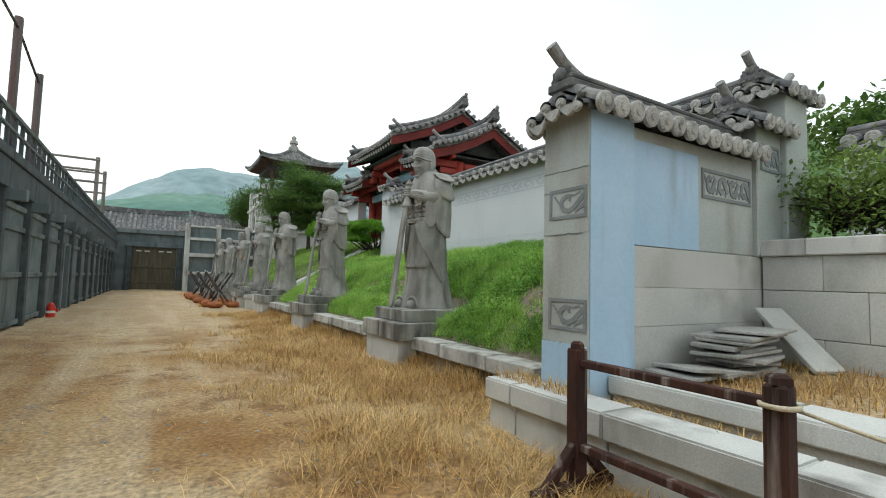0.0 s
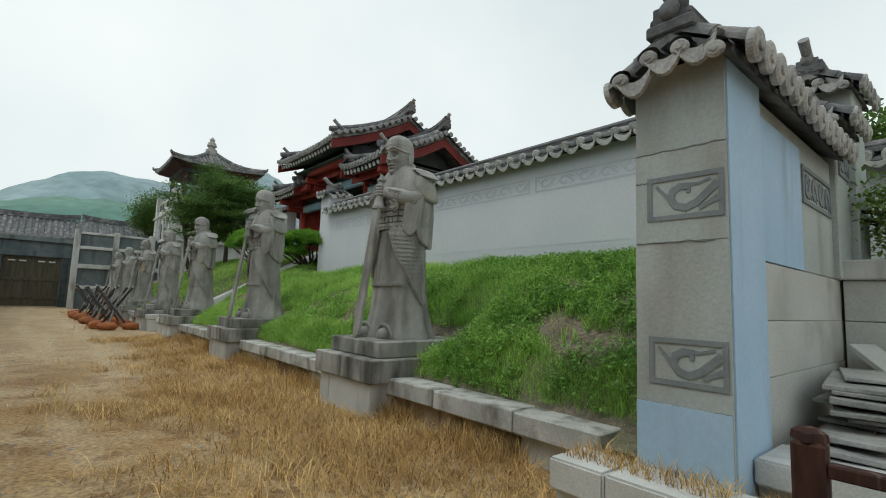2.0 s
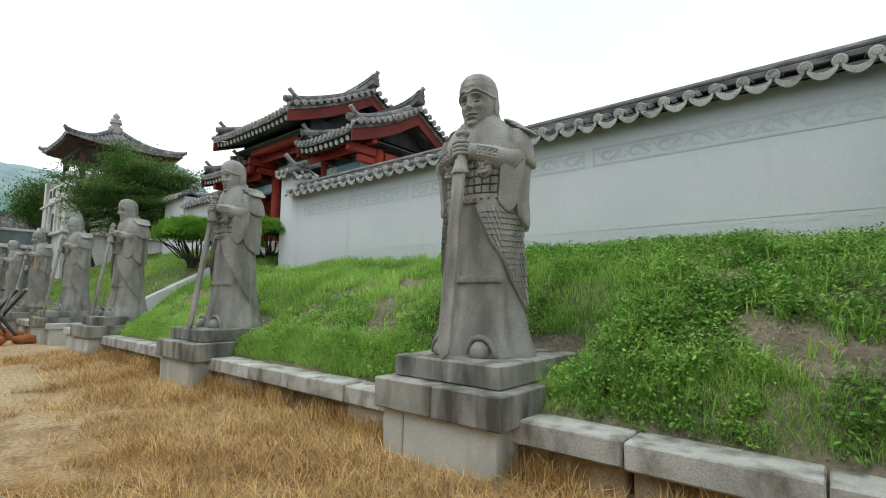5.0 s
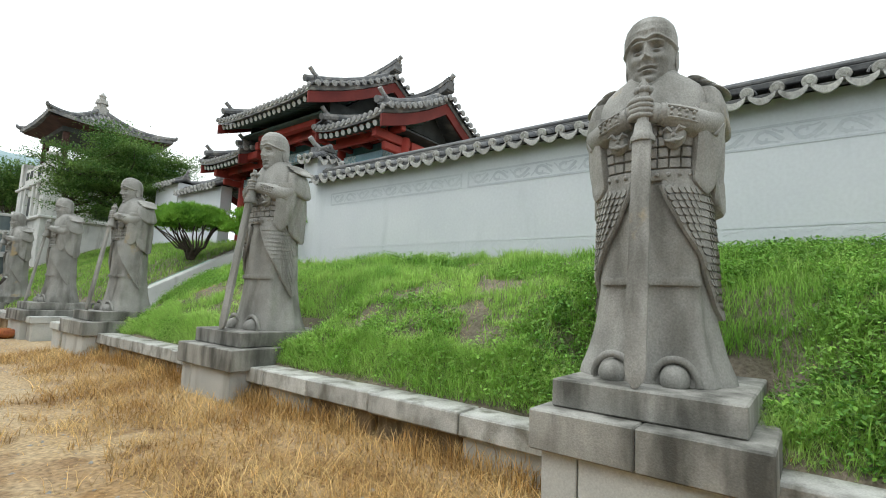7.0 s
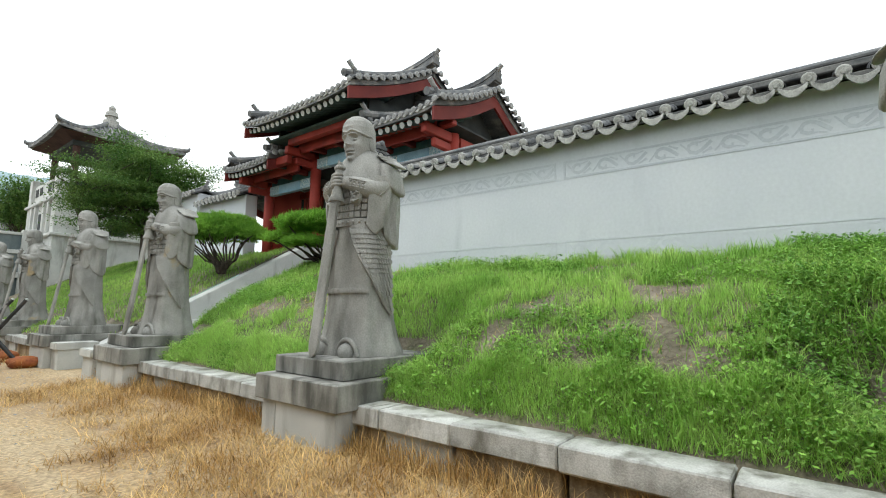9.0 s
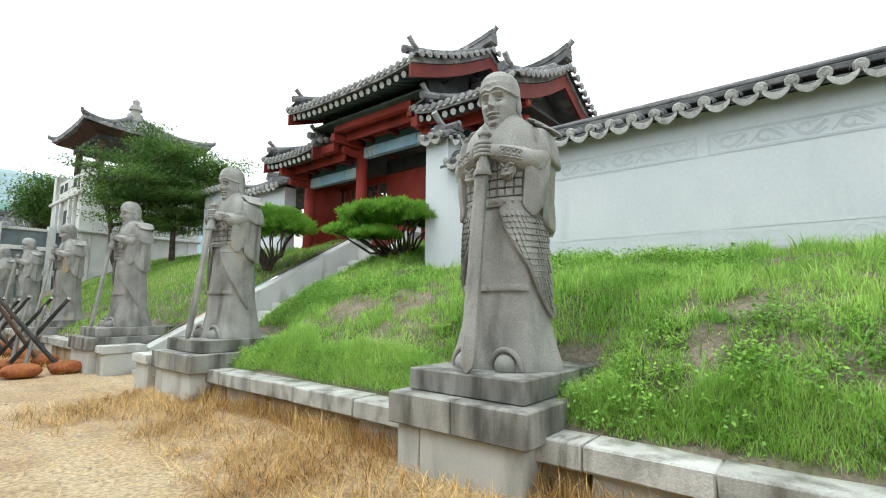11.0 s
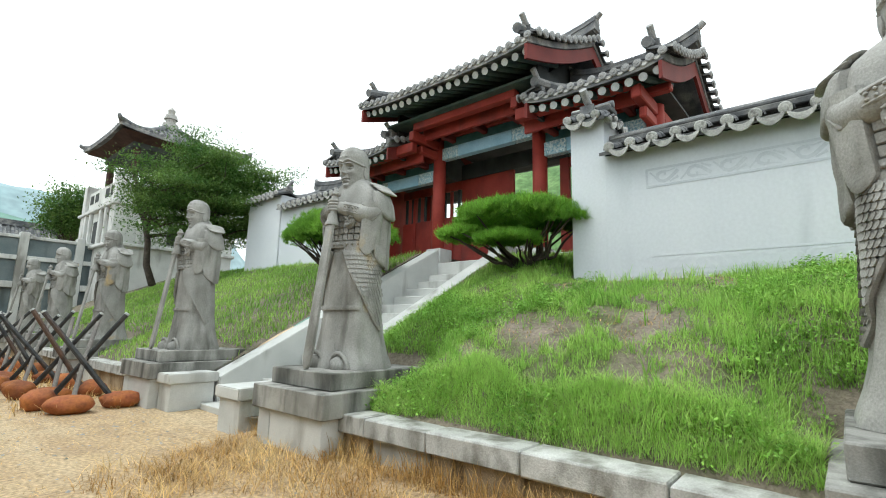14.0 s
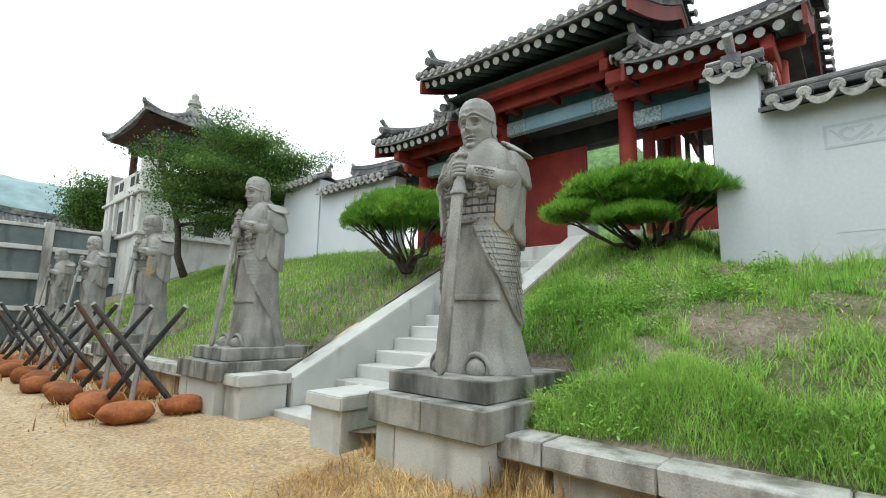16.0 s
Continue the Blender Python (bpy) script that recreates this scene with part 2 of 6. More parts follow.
def bm_box(bm, x0, x1, y0, y1, z0, z1, m=None):
    v = [bm.verts.new(c) for c in ((x0, y0, z0), (x1, y0, z0), (x1, y1, z0), (x0, y1, z0), (x0, y0, z1), (x1, y0, z1), (x1, y1, z1), (x0, y1, z1))]
    if m is not None:
        for q in v:
            q.co = m @ q.co
    for f in ((0, 3, 2, 1), (4, 5, 6, 7), (0, 1, 5, 4), (1, 2, 6, 5), (2, 3, 7, 6), (3, 0, 4, 7)):
        bm.faces.new([v[i] for i in f])
    return v


def bm_tube(bm, points, radii, sides=10, caps=True, flat=1.0):
    """A tapering tube along points."""
    points = [Vector(p) for p in points]
    if not isinstance(radii, (list, tuple)):
        radii = [radii] * len(points)
    rings, ref = [], None
    for i, p in enumerate(points):
        d = (points[min(i + 1, len(points) - 1)] - points[max(i - 1, 0)]).normalized()
        if ref is None:
            ref = Vector((1, 0, 0)) if abs(d.x) < 0.8 else Vector((0, 1, 0))
        a = (ref - d * ref.dot(d)).normalized()
        b = d.cross(a)
        ref = a
        rings.append([bm.verts.new(p + radii[i] * (math.cos(2 * math.pi * k / sides) * a + flat * math.sin(2 * math.pi * k / sides) * b)) for k in range(sides)])
    for r, s in zip(rings, rings[1:]):
        for k in range(sides):
            bm.faces.new((r[k], r[(k + 1) % sides], s[(k + 1) % sides], s[k]))
    if caps:
        bm.faces.new(rings[0][::-1])
        bm.faces.new(rings[-1])
    return rings


def mesh_of(bm, name, material, smooth=False):
    bm.normal_update()
    me = bpy.data.meshes.new(name)
    bm.to_mesh(me)
    bm.free()
    for m in material if isinstance(material, (list, tuple)) else (material,):
        me.materials.append(m)
    if smooth:
        me.shade_smooth()
    return me


def part(name, bm, material, parent=None, label="", smooth=False):
    ob = new(name, mesh_of(bm, name, material, smooth))
    ob.parent = parent
    if label:
        tagged(ob, label)
    return ob


def piece(name, me, parent, m):
    ob = new(name, me)
    ob.parent = parent
    ob.matrix_basis = m
    return ob


def bevel(bm, w=0.01, seg=1):
    bmesh.ops.bevel(bm, geom=list(bm.edges), offset=w, segments=seg, affect="EDGES", clamp_overlap=True)
    return bm


def block(x0, x1, y0, y1, z0, z1, w=0.01, seg=1):
    bm = bmesh.new()
    bm_box(bm, x0, x1, y0, y1, z0, z1)
    return bevel(bm, w, seg) if w else bm


def block_mesh(name, size, material, w=0.01, seed=0):
    """A slightly worn block, centred, to be shared."""
    bm = block(-size[0] / 2, size[0] / 2, -size[1] / 2, size[1] / 2, -size[2] / 2, size[2] / 2, w)
    rng = random.Random(seed)
    for v in bm.verts:
        v.co += Vector([rng.uniform(-1, 1) * w * 0.35 for _ in range(3)])
    return mesh_of(bm, name, material)


def empty(name, x=0, y=0, z=0):
    ob = new(name)
    ob.location = (x, y, z)
    ob.empty_display_size = 0.2
    return ob


def data_mesh(name, verts, faces, material, smooth=False):
    me = bpy.data.meshes.new(name)
    me.from_pydata(verts, [], faces)
    me.materials.append(material)
    if smooth:
        me.shade_smooth()
    me.update()
    return me

# ---- ground, lawn, hills ----
PED_Y = [6.77, 11.74, 16.76, 21.2, 26.05, 30.9, 35.3]
LAWN_X = [3.2, 3.52, 3.8, 4.3, 5.0, 6.0, 6.7, 9.2, 14.0]
LAWN_NEAR = [0.40, 0.48, 0.86, 1.22, 1.58, 1.93, 2.05, 2.06, 2.06]
LAWN_GATE = [0.40, 0.48, 0.78, 1.10, 1.46, 2.0, 2.34, 2.85, 2.9]
LAWN_FAR = [0.40, 0.48, 0.72, 0.98, 1.33, 1.86, 2.2, 3.35, 3.5]


def lawn_z(x, y):
    k = min(1, max(0, (y - 14.9) / 1.0))
    k = k * k * (3 - 2 * k)
    q = min(1, max(0, (y - 21) / 4))
    z = (1 - k) * np.interp(x, LAWN_X, LAWN_NEAR) + k * ((1 - q) * np.interp(x, LAWN_X, LAWN_GATE) + q * np.interp(x, LAWN_X, LAWN_FAR))
    edge = max(0.40, 0.46 + 0.531 * (min(x, 9.0) - 3.85)) + (0.02 if y > 19.3 else -0.2)
    w = max(0.0, min(1.0, (y - 20.48) / 3.0 if y > 19.3 else (18.06 - y) / 1.6))
    w = w * w * (3 - 2 * w)
    z = edge * (1 - w) + z * w
    # hollowed round each pedestal
    near = min(abs(y - p) for p in PED_Y)
    if near < 1.6 and x < 5.2:
        k = math.exp(-(max(0.0, near - 0.62) / 0.32) ** 2)
        z = z * (1 - k) + min(z, 0.66 + max(0.0, x - 4.3) * 1.25) * k
    return float(z + (0.05 * w * noise.noise((x * 1.1, y * 1.1, 0)) + 0.02 * noise.noise((x * 4, y * 4, 3))) * min(1, (x - 3.2) * 3))


def ground_z(x, y):
    bank = max(0.0, min(1.0, (x - 2.3) / 0.9)) if 3.0 < y < 17.8 else 0.0
    return 0.09 * bank * bank * (3 - 2 * bank) + 0.02 * noise.noise((x * 0.5, y * 0.5, 7)) + 0.006 * noise.noise((x * 3, y * 3, 2))


def grid_mesh(name, xs, ys, fz, material):
    verts = [(x, y, fz(x, y)) for y in ys for x in xs]
    w = len(xs)
    faces = [(j * w + i, j * w + i + 1, (j + 1) * w + i + 1, (j + 1) * w + i) for j in range(len(ys) - 1) for i in range(w - 1)]
    return data_mesh(name, verts, faces, material, True)


xs = [-2500, -600, -150, -40, -12, -6] + [-4 + 0.25 * i for i in range(41)] + [8, 12, 30, 120, 600, 2500]
ys = [-2500, -600, -150, -40, -14, -8] + [-6 + 0.25 * i for i in range(209)] + [50, 60, 90, 200, 600, 2500]
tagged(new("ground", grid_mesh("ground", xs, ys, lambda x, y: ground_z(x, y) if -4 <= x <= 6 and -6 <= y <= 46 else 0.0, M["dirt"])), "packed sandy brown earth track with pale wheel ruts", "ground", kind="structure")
lx = [3.22, 3.3, 3.4, 3.5] + [3.6 + 0.15 * i for i in range(21)] + [7.0, 7.5, 8.0, 8.5, 9.0, 9.5, 11, 14, 20]
for ly in ([3.14 + 0.2 * i for i in range(75)] + [18.06], [20.48 + 0.2 * i for i in range(95)]):
    lawn = new("lawn_bank", grid_mesh("lawn_bank", lx, ly, lawn_z, M["soil"]))
    tagged(lawn, "sloping earth bank under green grass and weeds", "ground", kind="structure")


def hill(name, cx, cy, rx, ry, h, material, seed, label):
    n = 60
    verts, faces = [], []
    for j in range(n + 1):
        for i in range(n + 1):
            u, v = 2 * i / n - 1, 2 * j / n - 1
            r = min(1, math.hypot(u, v))
            z = h * (0.5 + 0.5 * math.cos(math.pi * r)) * (1 + 0.3 * noise.noise((u * 2.5 + seed, v * 2.5, 0)) + 0.06 * noise.noise((u * 14, v * 14, seed)) + 0.03 * noise.noise((u * 30, v * 30, seed)))
            verts.append((cx + u * rx, cy + v * ry, z - 2))
    for j in range(n):
        for i in range(n):
            a = j * (n + 1) + i
            faces.append((a, a + 1, a + n + 2, a + n + 1))
    return tagged(new(name, data_mesh(name, verts, faces, material, True)), label, "hill", kind="structure")




def far_ridge():
    """A long mountain, haze in its colour, with a shoulder and a higher top."""
    n, m = 110, 26
    verts, faces = [], []
    for j in range(m + 1):
        y = 320 + 320 * j / m
        fall = 0.5 + 0.5 * math.cos(math.pi * (y - 480) / 160)
        for i in range(n + 1):
            x = -320 + 760 * i / n
            h = 75 * math.exp(-((x - 50) / 170) ** 2) + 78 * math.exp(-((x - 168) / 62) ** 2) + 26 * math.exp(-((x - 35) / 60) ** 2)
            h *= 1 + 0.05 * noise.noise((x * 0.02, y * 0.02, 4)) + 0.025 * noise.noise((x * 0.07, y * 0.07, 9)) + 0.012 * noise.noise((x * 0.2, y * 0.2, 1))
            verts.append((x, y, h * fall - 2))
    for j in range(m):
        for i in range(n):
            k = j * (n + 1) + i
            faces.append((k, k + 1, k + n + 2, k + n + 1))
    tagged(new("hill", data_mesh("hill", verts, faces, M["hill_far"], True)), "wooded mountain in the distance with blue-green haze put into its colour", "hill", kind="structure")


far_ridge()
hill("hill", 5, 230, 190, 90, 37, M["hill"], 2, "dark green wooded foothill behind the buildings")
hill("hill", 130, -25, 95, 70, 38, M["hill_near"], 6, "green wooded slope behind the garden wall")
hill("hill", 130, 75, 80, 70, 53, M["hill_near"], 3, "green wooded slope seen through the gate")

# ---- retaining curb and pedestals ----
curb = empty("stone_curb")
tagged(curb, "pale granite curb along the foot of the grass bank", "curb", kind="structure")
cap_me = [block_mesh("curb_cap", (0.34, L, 0.17), M["curb_stone"], 0.012, k) for k, L in enumerate((0.78, 1.0, 0.9))]
base_me = block_mesh("curb_base", (0.22, 0.98, 0.42), M["curb_base"], 0.012, 5)

stone_me = block_mesh("curb_base", (0.23, 0.98, 0.42), M["granite"], 0.012, 6)


def curb_run(y0, y1):
    part("earth_backing", block(3.44, 3.5, y0, y1, -0.1, 0.3, 0), M["dirt"], curb)
    y, k = y0, 0
    while y < y1 - 0.2:
        L = (0.78, 1.0, 0.9)[k % 3]
        if y + L > y1:
            L = y1 - y
        o = piece("curb_cap", cap_me[k % 3], curb, pose(3.37 + 0.006 * math.sin(7 * y), y + L / 2, 0.405 + 0.004 * math.sin(5 * y), 0, 0, 0.25 * math.sin(9 * y)))
        o.scale.y = (L - 0.008) / (0.78, 1.0, 0.9)[k % 3]
        o = piece("curb_base", base_me if k % 3 else stone_me, curb, pose(3.39 + 0.018 * math.sin(11 * y), y + L / 2, 0.105))
        o.scale.y = (L - 0.02 - 0.05 * (k % 2)) / 0.98
        y, k = y + L, k + 1


for a, b in ((3.55, 6.2), (7.32, 11.17), (12.29, 16.19), (21.78, 25.48), (26.6, 30.3), (31.5, 34.7), (35.9, 38.5)):
    curb_run(a, b)


def pedestal(y, k):
    """A two-tier granite pedestal: base slabs, projecting cap in two stones, upper plinth."""
    e = empty("statue_pedestal", 2.95, y, 0)
    for a, b in ((-0.53, -0.30), (-0.29, 0.63)):
        part("base_slab", block(0.05, 1.1, -b, -a, -0.1, 0.44, 0.008), M["granite"], e)
    for a, b in ((-0.7, -0.053), (-0.047, 0.6)):
        part("cap_stone", block(0, 1.5, a, b, 0.444, 0.69, 0.01), M["dirty_granite"], e, "weather-stained granite cap stone")
    part("plinth", block(0.17, 1.6, -0.58, 0.52, 0.693, 0.87, 0.01), M["dirty_granite"], e, "weather-stained granite plinth slab")
    return tagged(e, "two-tier granite pedestal with a stained cap carrying a statue", "pedestal", "statue pedestals")


for k, y in enumerate(PED_Y):
    pedestal(y, k)

# ---- stairs to the gate ----
STAIR_Y0, STAIR_Y1, RISE, RUN, STEP_X = 18.5, 20.05, 0.2, 0.385, 4.2
stairs = empty("stone_stairs", STEP_X, 19.3, 0)
tagged(stairs, "pale granite stairs with sloping side walls up to the gate", "stairs", kind="structure")
part("step", block(-0.62, 0.1, -0.8, 0.75, -0.05, 0.09, 0.012), M["granite"], stairs)
for k in range(14):
    part("step", block(k * RUN, k * RUN + RUN + 0.06, STAIR_Y0 - 19.3, STAIR_Y1 - 19.3, k * RISE - 0.05, (k + 1) * RISE, 0.012), M["granite"], stairs)


def side_wall(y0, y1, drop=0.0):
    bm = bmesh.new()
    x0, x1 = -0.35, 5.0
    ring = [(x0, -0.1), (x1, -0.1), (x1, 3.3 - drop), (x0, 0.46 - drop)]
    a = [bm.verts.new((x, y0, z)) for x, z in ring]
    b = [bm.verts.new((x, y1, z)) for x, z in ring]
    for i in range(4):
        j = (i + 1) % 4
        bm.faces.new((a[i], a[j], b[j], b[i]))
    bm.faces.new(a[::-1])
    bm.faces.new(b)
    bmesh.ops.recalc_face_normals(bm, faces=bm.faces)
    part("side_wall", bevel(bm, 0.015, 2), M["granite"], stairs)
    part("newel", block(x1 + 0.004, x1 + 0.5, y0 - 0.03, y1 + 0.03, 2.0, 3.34, 0.015), M["granite"], stairs)


side_wall(STAIR_Y1 - 19.3 + 0.004, STAIR_Y1 - 19.3 + 0.42)
side_wall(STAIR_Y0 - 19.3 - 0.42, STAIR_Y0 - 19.3 - 0.004, 0.2)


def foot_block(y0, y1):
    e = empty("stair_foot_block", 3.08, y0, 0)
    part("body", block(0.05, 0.72, 0.05, y1 - y0 - 0.05, -0.1, 0.40, 0.01), M["granite"], e)
    part("cap_stone", block(0, 0.76, 0, y1 - y0, 0.404, 0.55, 0.014, 2), M["granite"], e)
    tagged(e, "square pale granite block at the foot of the stairs", "stone block", "stair foot blocks")


foot_block(17.92, 18.55)
foot_block(20.05, 20.6)

# ---- tiled wall caps ----


def tile_meshes():
    """One course of a small tiled cap: a trough, a roll with its round end, along +x downhill."""
    bm = bmesh.new()
    n = 8
    prof = [(0.085 * math.cos(math.pi * i / n), 0.085 * math.sin(math.pi * i / n)) for i in range(n + 1)]
    rows = []
    for x, s in ((0.0, 0.92), (0.2, 1.0), (0.201, 0.9), (0.42, 1.03)):
        rows.append([bm.verts.new((x, s * p[0], s * p[1])) for p in prof])
    for a, b in zip(rows, rows[1:]):
        for i in range(n):
            bm.faces.new((a[i], b[i], b[i + 1], a[i + 1]))
    return mesh_of(bm, "roll_tile", M["tile"])


def disc_mesh(r=0.1, name="tile_end"):
    bm = bmesh.new()
    rings = bm_tube(bm, [(0, 0, 0), (0.035, 0, 0), (0.045, 0, 0)], [r, r, r * 0.8], 14)
    tip = bm_tube(bm, [(0.043, 0, 0), (0.056, 0, 0)], [r * 0.45, r * 0.38], 10)
    return mesh_of(bm, name, M["tile_end"])


def lip_mesh(w):
    """The drooping, curved end of a trough tile."""
    bm = bmesh.new()
    n = 6
    a, b, c = [], [], []
    for i in range(n + 1):
        u = 2 * i / n - 1
        a.append(bm.verts.new((-0.12, u * w / 2, -0.02 + 0.05 * u * u)))
        b.append(bm.verts.new((0.0, u * w / 2, -0.03 + 0.055 * u * u)))
        c.append(bm.verts.new((0.02, u * w / 2 * 0.95, -0.105 + 0.085 * u * u)))
    d = [bm.verts.new(v.co + Vector((-0.02, 0, -0.012))) for v in c]
    for r, s in ((a, b), (b, c), (c, d)):
        for i in range(n):
            bm.faces.new((r[i], s[i], s[i + 1], r[i + 1]))
    return mesh_of(bm, "trough_tile_end", M["tile_end"])


ROLL, DISC, LIP = tile_meshes(), disc_mesh(), lip_mesh(0.27)


def wall_cap(parent, length, pitch, both=True, depth=0.42, rise=0.19, disc=1.0, lips=True):
    """A tiled cap along +y of its parent's frame: x is across. Eaves at z 0, ridge at about 0.42."""
    w = depth
    slope = math.degrees(math.atan2(rise, w))
    bm = bmesh.new()
    for sx in (-1, 1):
        a = [bm.verts.new(p) for p in ((0, 0, rise - 0.03), (sx * w, 0, -0.03), (sx * w, length, -0.03), (0, length, rise - 0.03))]
        b = [bm.verts.new(v.co + Vector((0, 0, -0.05))) for v in a]
        fs = [a, b[::-1]] + [[a[i], b[i], b[(i + 1) % 4], a[(i + 1) % 4]] for i in range(4)]
        for f in fs:
            bm.faces.new(f)
    bmesh.ops.recalc_face_normals(bm, faces=bm.faces)
    part("tile_bed", bm, M["tile_dark"], parent)
    n = max(1, round(length / pitch))
    step = length / n
    for sx in (-1, 1):
        if sx == 1 and not both:
            continue
        turn = 0 if sx > 0 else 180
        for i in range(n):
            y = (i + 0.5) * step
            jig = 0.012 * math.sin(i * 12.9898 + sx)
            base = pose(0, y, rise - 0.01 + jig, 0, 0, turn) @ pose(0, 0, 0, 0, slope, 0)
            piece("roll_tile", ROLL, parent, base @ pose(w * 0.12, 0, 0))
            piece("tile_end", DISC, parent, base @ pose(w * 0.12 + 0.41, 0, 0.03 if lips else 0.0, 0, -8 if lips else -22, 0) @ Matrix.Diagonal((1, disc, disc, 1)))
            if lips and i < n - 1:
                piece("trough_tile_end", LIP, parent, pose(0, y + step / 2, rise - 0.03 + jig, 0, 0, turn) @ pose(0, 0, 0, 0, slope, 0) @ pose(w * 1.16, 0, 0.0))
    # layered ridge
    for k, (hw, z0, z1) in enumerate(((0.14, rise - 0.02, rise + 0.06), (0.125, rise + 0.064, rise + 0.11))):
        part("ridge_course", block(-hw, hw, 0.02 * k, length - 0.02 * k, z0, z1, 0.012), M["tile_dark"], parent)
    bm = bmesh.new()
    bm_tube(bm, [(0, 0, rise + 0.125), (0, length / 2, rise + 0.117), (0, length, rise + 0.125)], 0.06, 10)
    part("ridge_roll", bm, M["tile"], parent, smooth=True)


def hip_end(parent, w, rise=0.17):
    """Short tile courses closing a cap's end at y 0."""
    n = 4
    for i in range(n):
        x = (2 * (i + 0.5) / n - 1) * w * 1.05
        up = rise * (1 - abs(x) / w)
        b = pose(x, 0.345, 0.0 + up * 0.9, 0, 0, -90) @ pose(0, 0, 0, 0, 12, 0)
        piece("roll_tile", ROLL, parent, b @ Matrix.Diagonal((1, 0.8, 0.62, 1)))
        piece("tile_end", DISC, parent, b @ pose(0.41, 0, -0.012, 0, -8, 0) @ Matrix.Diagonal((0.7, 0.5, 0.42, 1)))
        if i < n - 1:
            piece("trough_tile_end", LIP, parent, b @ pose(0.43, w * 1.05 / n, -0.01) @ Matrix.Diagonal((1.1, 0.82, 1.15, 1)))


def ridge_horn(parent, m, s=1.0):
    """The carved block and upturned round horn at a ridge end; +x points outwards."""
    bm = bmesh.new()
    bm_box(bm, -0.16 * s, 0.1 * s, -0.15 * s, 0.15 * s, 0, 0.3 * s)
    bm_box(bm, 0.1 * s, 0.15 * s, -0.19 * s, 0.19 * s, -0.05 * s, 0.33 * s)
    for k in range(5):
        bm_tube(bm, [(0.15 * s, (k - 2) * 0.07 * s, 0.05 * s + 0.05 * s * (k % 2)), (0.18 * s, (k - 2) * 0.07 * s, 0.07 * s + 0.05 * s * (k % 2))], [0.045 * s, 0.02 * s], 7)
    o = part("horn_block", bevel(bm, 0.012 * s), M["tile"], parent)
    o.matrix_basis = m
    bm = bmesh.new()
    bm_tube(bm, [(-0.45 * s, 0, 0.24 * s), (-0.12 * s, 0, 0.34 * s), (0.12 * s, 0, 0.46 * s), (0.36 * s, 0, 0.66 * s)], [0.085 * s, 0.09 * s, 0.095 * s, 0.1 * s], 12)
    o = part("horn", bm, M["tile_grey"], parent)
    o.matrix_basis = m


# ---- enclosure wall along the top of the bank ----
def plain_wall(name, x0, x1, y0, y1, z0, z1, material, label, edge=0.012):
    return tagged(part(name, block(x0, x1, y0, y1, z0, z1, edge), material), label, "wall", kind="structure")


WALL_X, WALL_END = 6.65, 15.2
plain_wall("wall_east", WALL_X, WALL_X + 0.5, 3.16, WALL_END - 0.5, 1.6, 3.86, M["wall_paint"], "pale blue-grey painted enclosure wall above the grass bank", 0.002)
cap = empty("wall_cap", WALL_X + 0.25, 3.1, 3.88)
tagged(cap, "grey tiled cap with pale round tile ends on the enclosure wall", "wall cap", kind="structure")
wall_cap(cap, WALL_END - 0.5 - 3.1, 0.29, both=False, depth=0.46, disc=0.72)
plain_wall("wall_pillar", WALL_X, WALL_X + 0.62, WALL_END - 0.5, WALL_END + 0.02, 1.6, 4.46, M["wall_paint"], "pale blue-grey wall pillar at the end of the enclosure wall", 0.002)
pcap = empty("pillar_cap", WALL_X + 0.3, WALL_END - 0.55, 4.47)
tagged(pcap, "small grey tiled cap with a horn on the wall pillar", "wall cap", kind="structure")
wall_cap(pcap, 0.66, 0.22, depth=0.44, disc=0.66)
hip_end(pcap, 0.44)
ridge_horn(pcap, pose(-0.15, 0.33, 0.1, 0, 0, 180), 0.6)
plain_wall("return_wall", WALL_X + 0.626, 9.0, WALL_END - 0.4, WALL_END - 0.1, 1.6, 3.9, M["wall_paint"], "pale blue-grey return wall from the pillar to the gate")


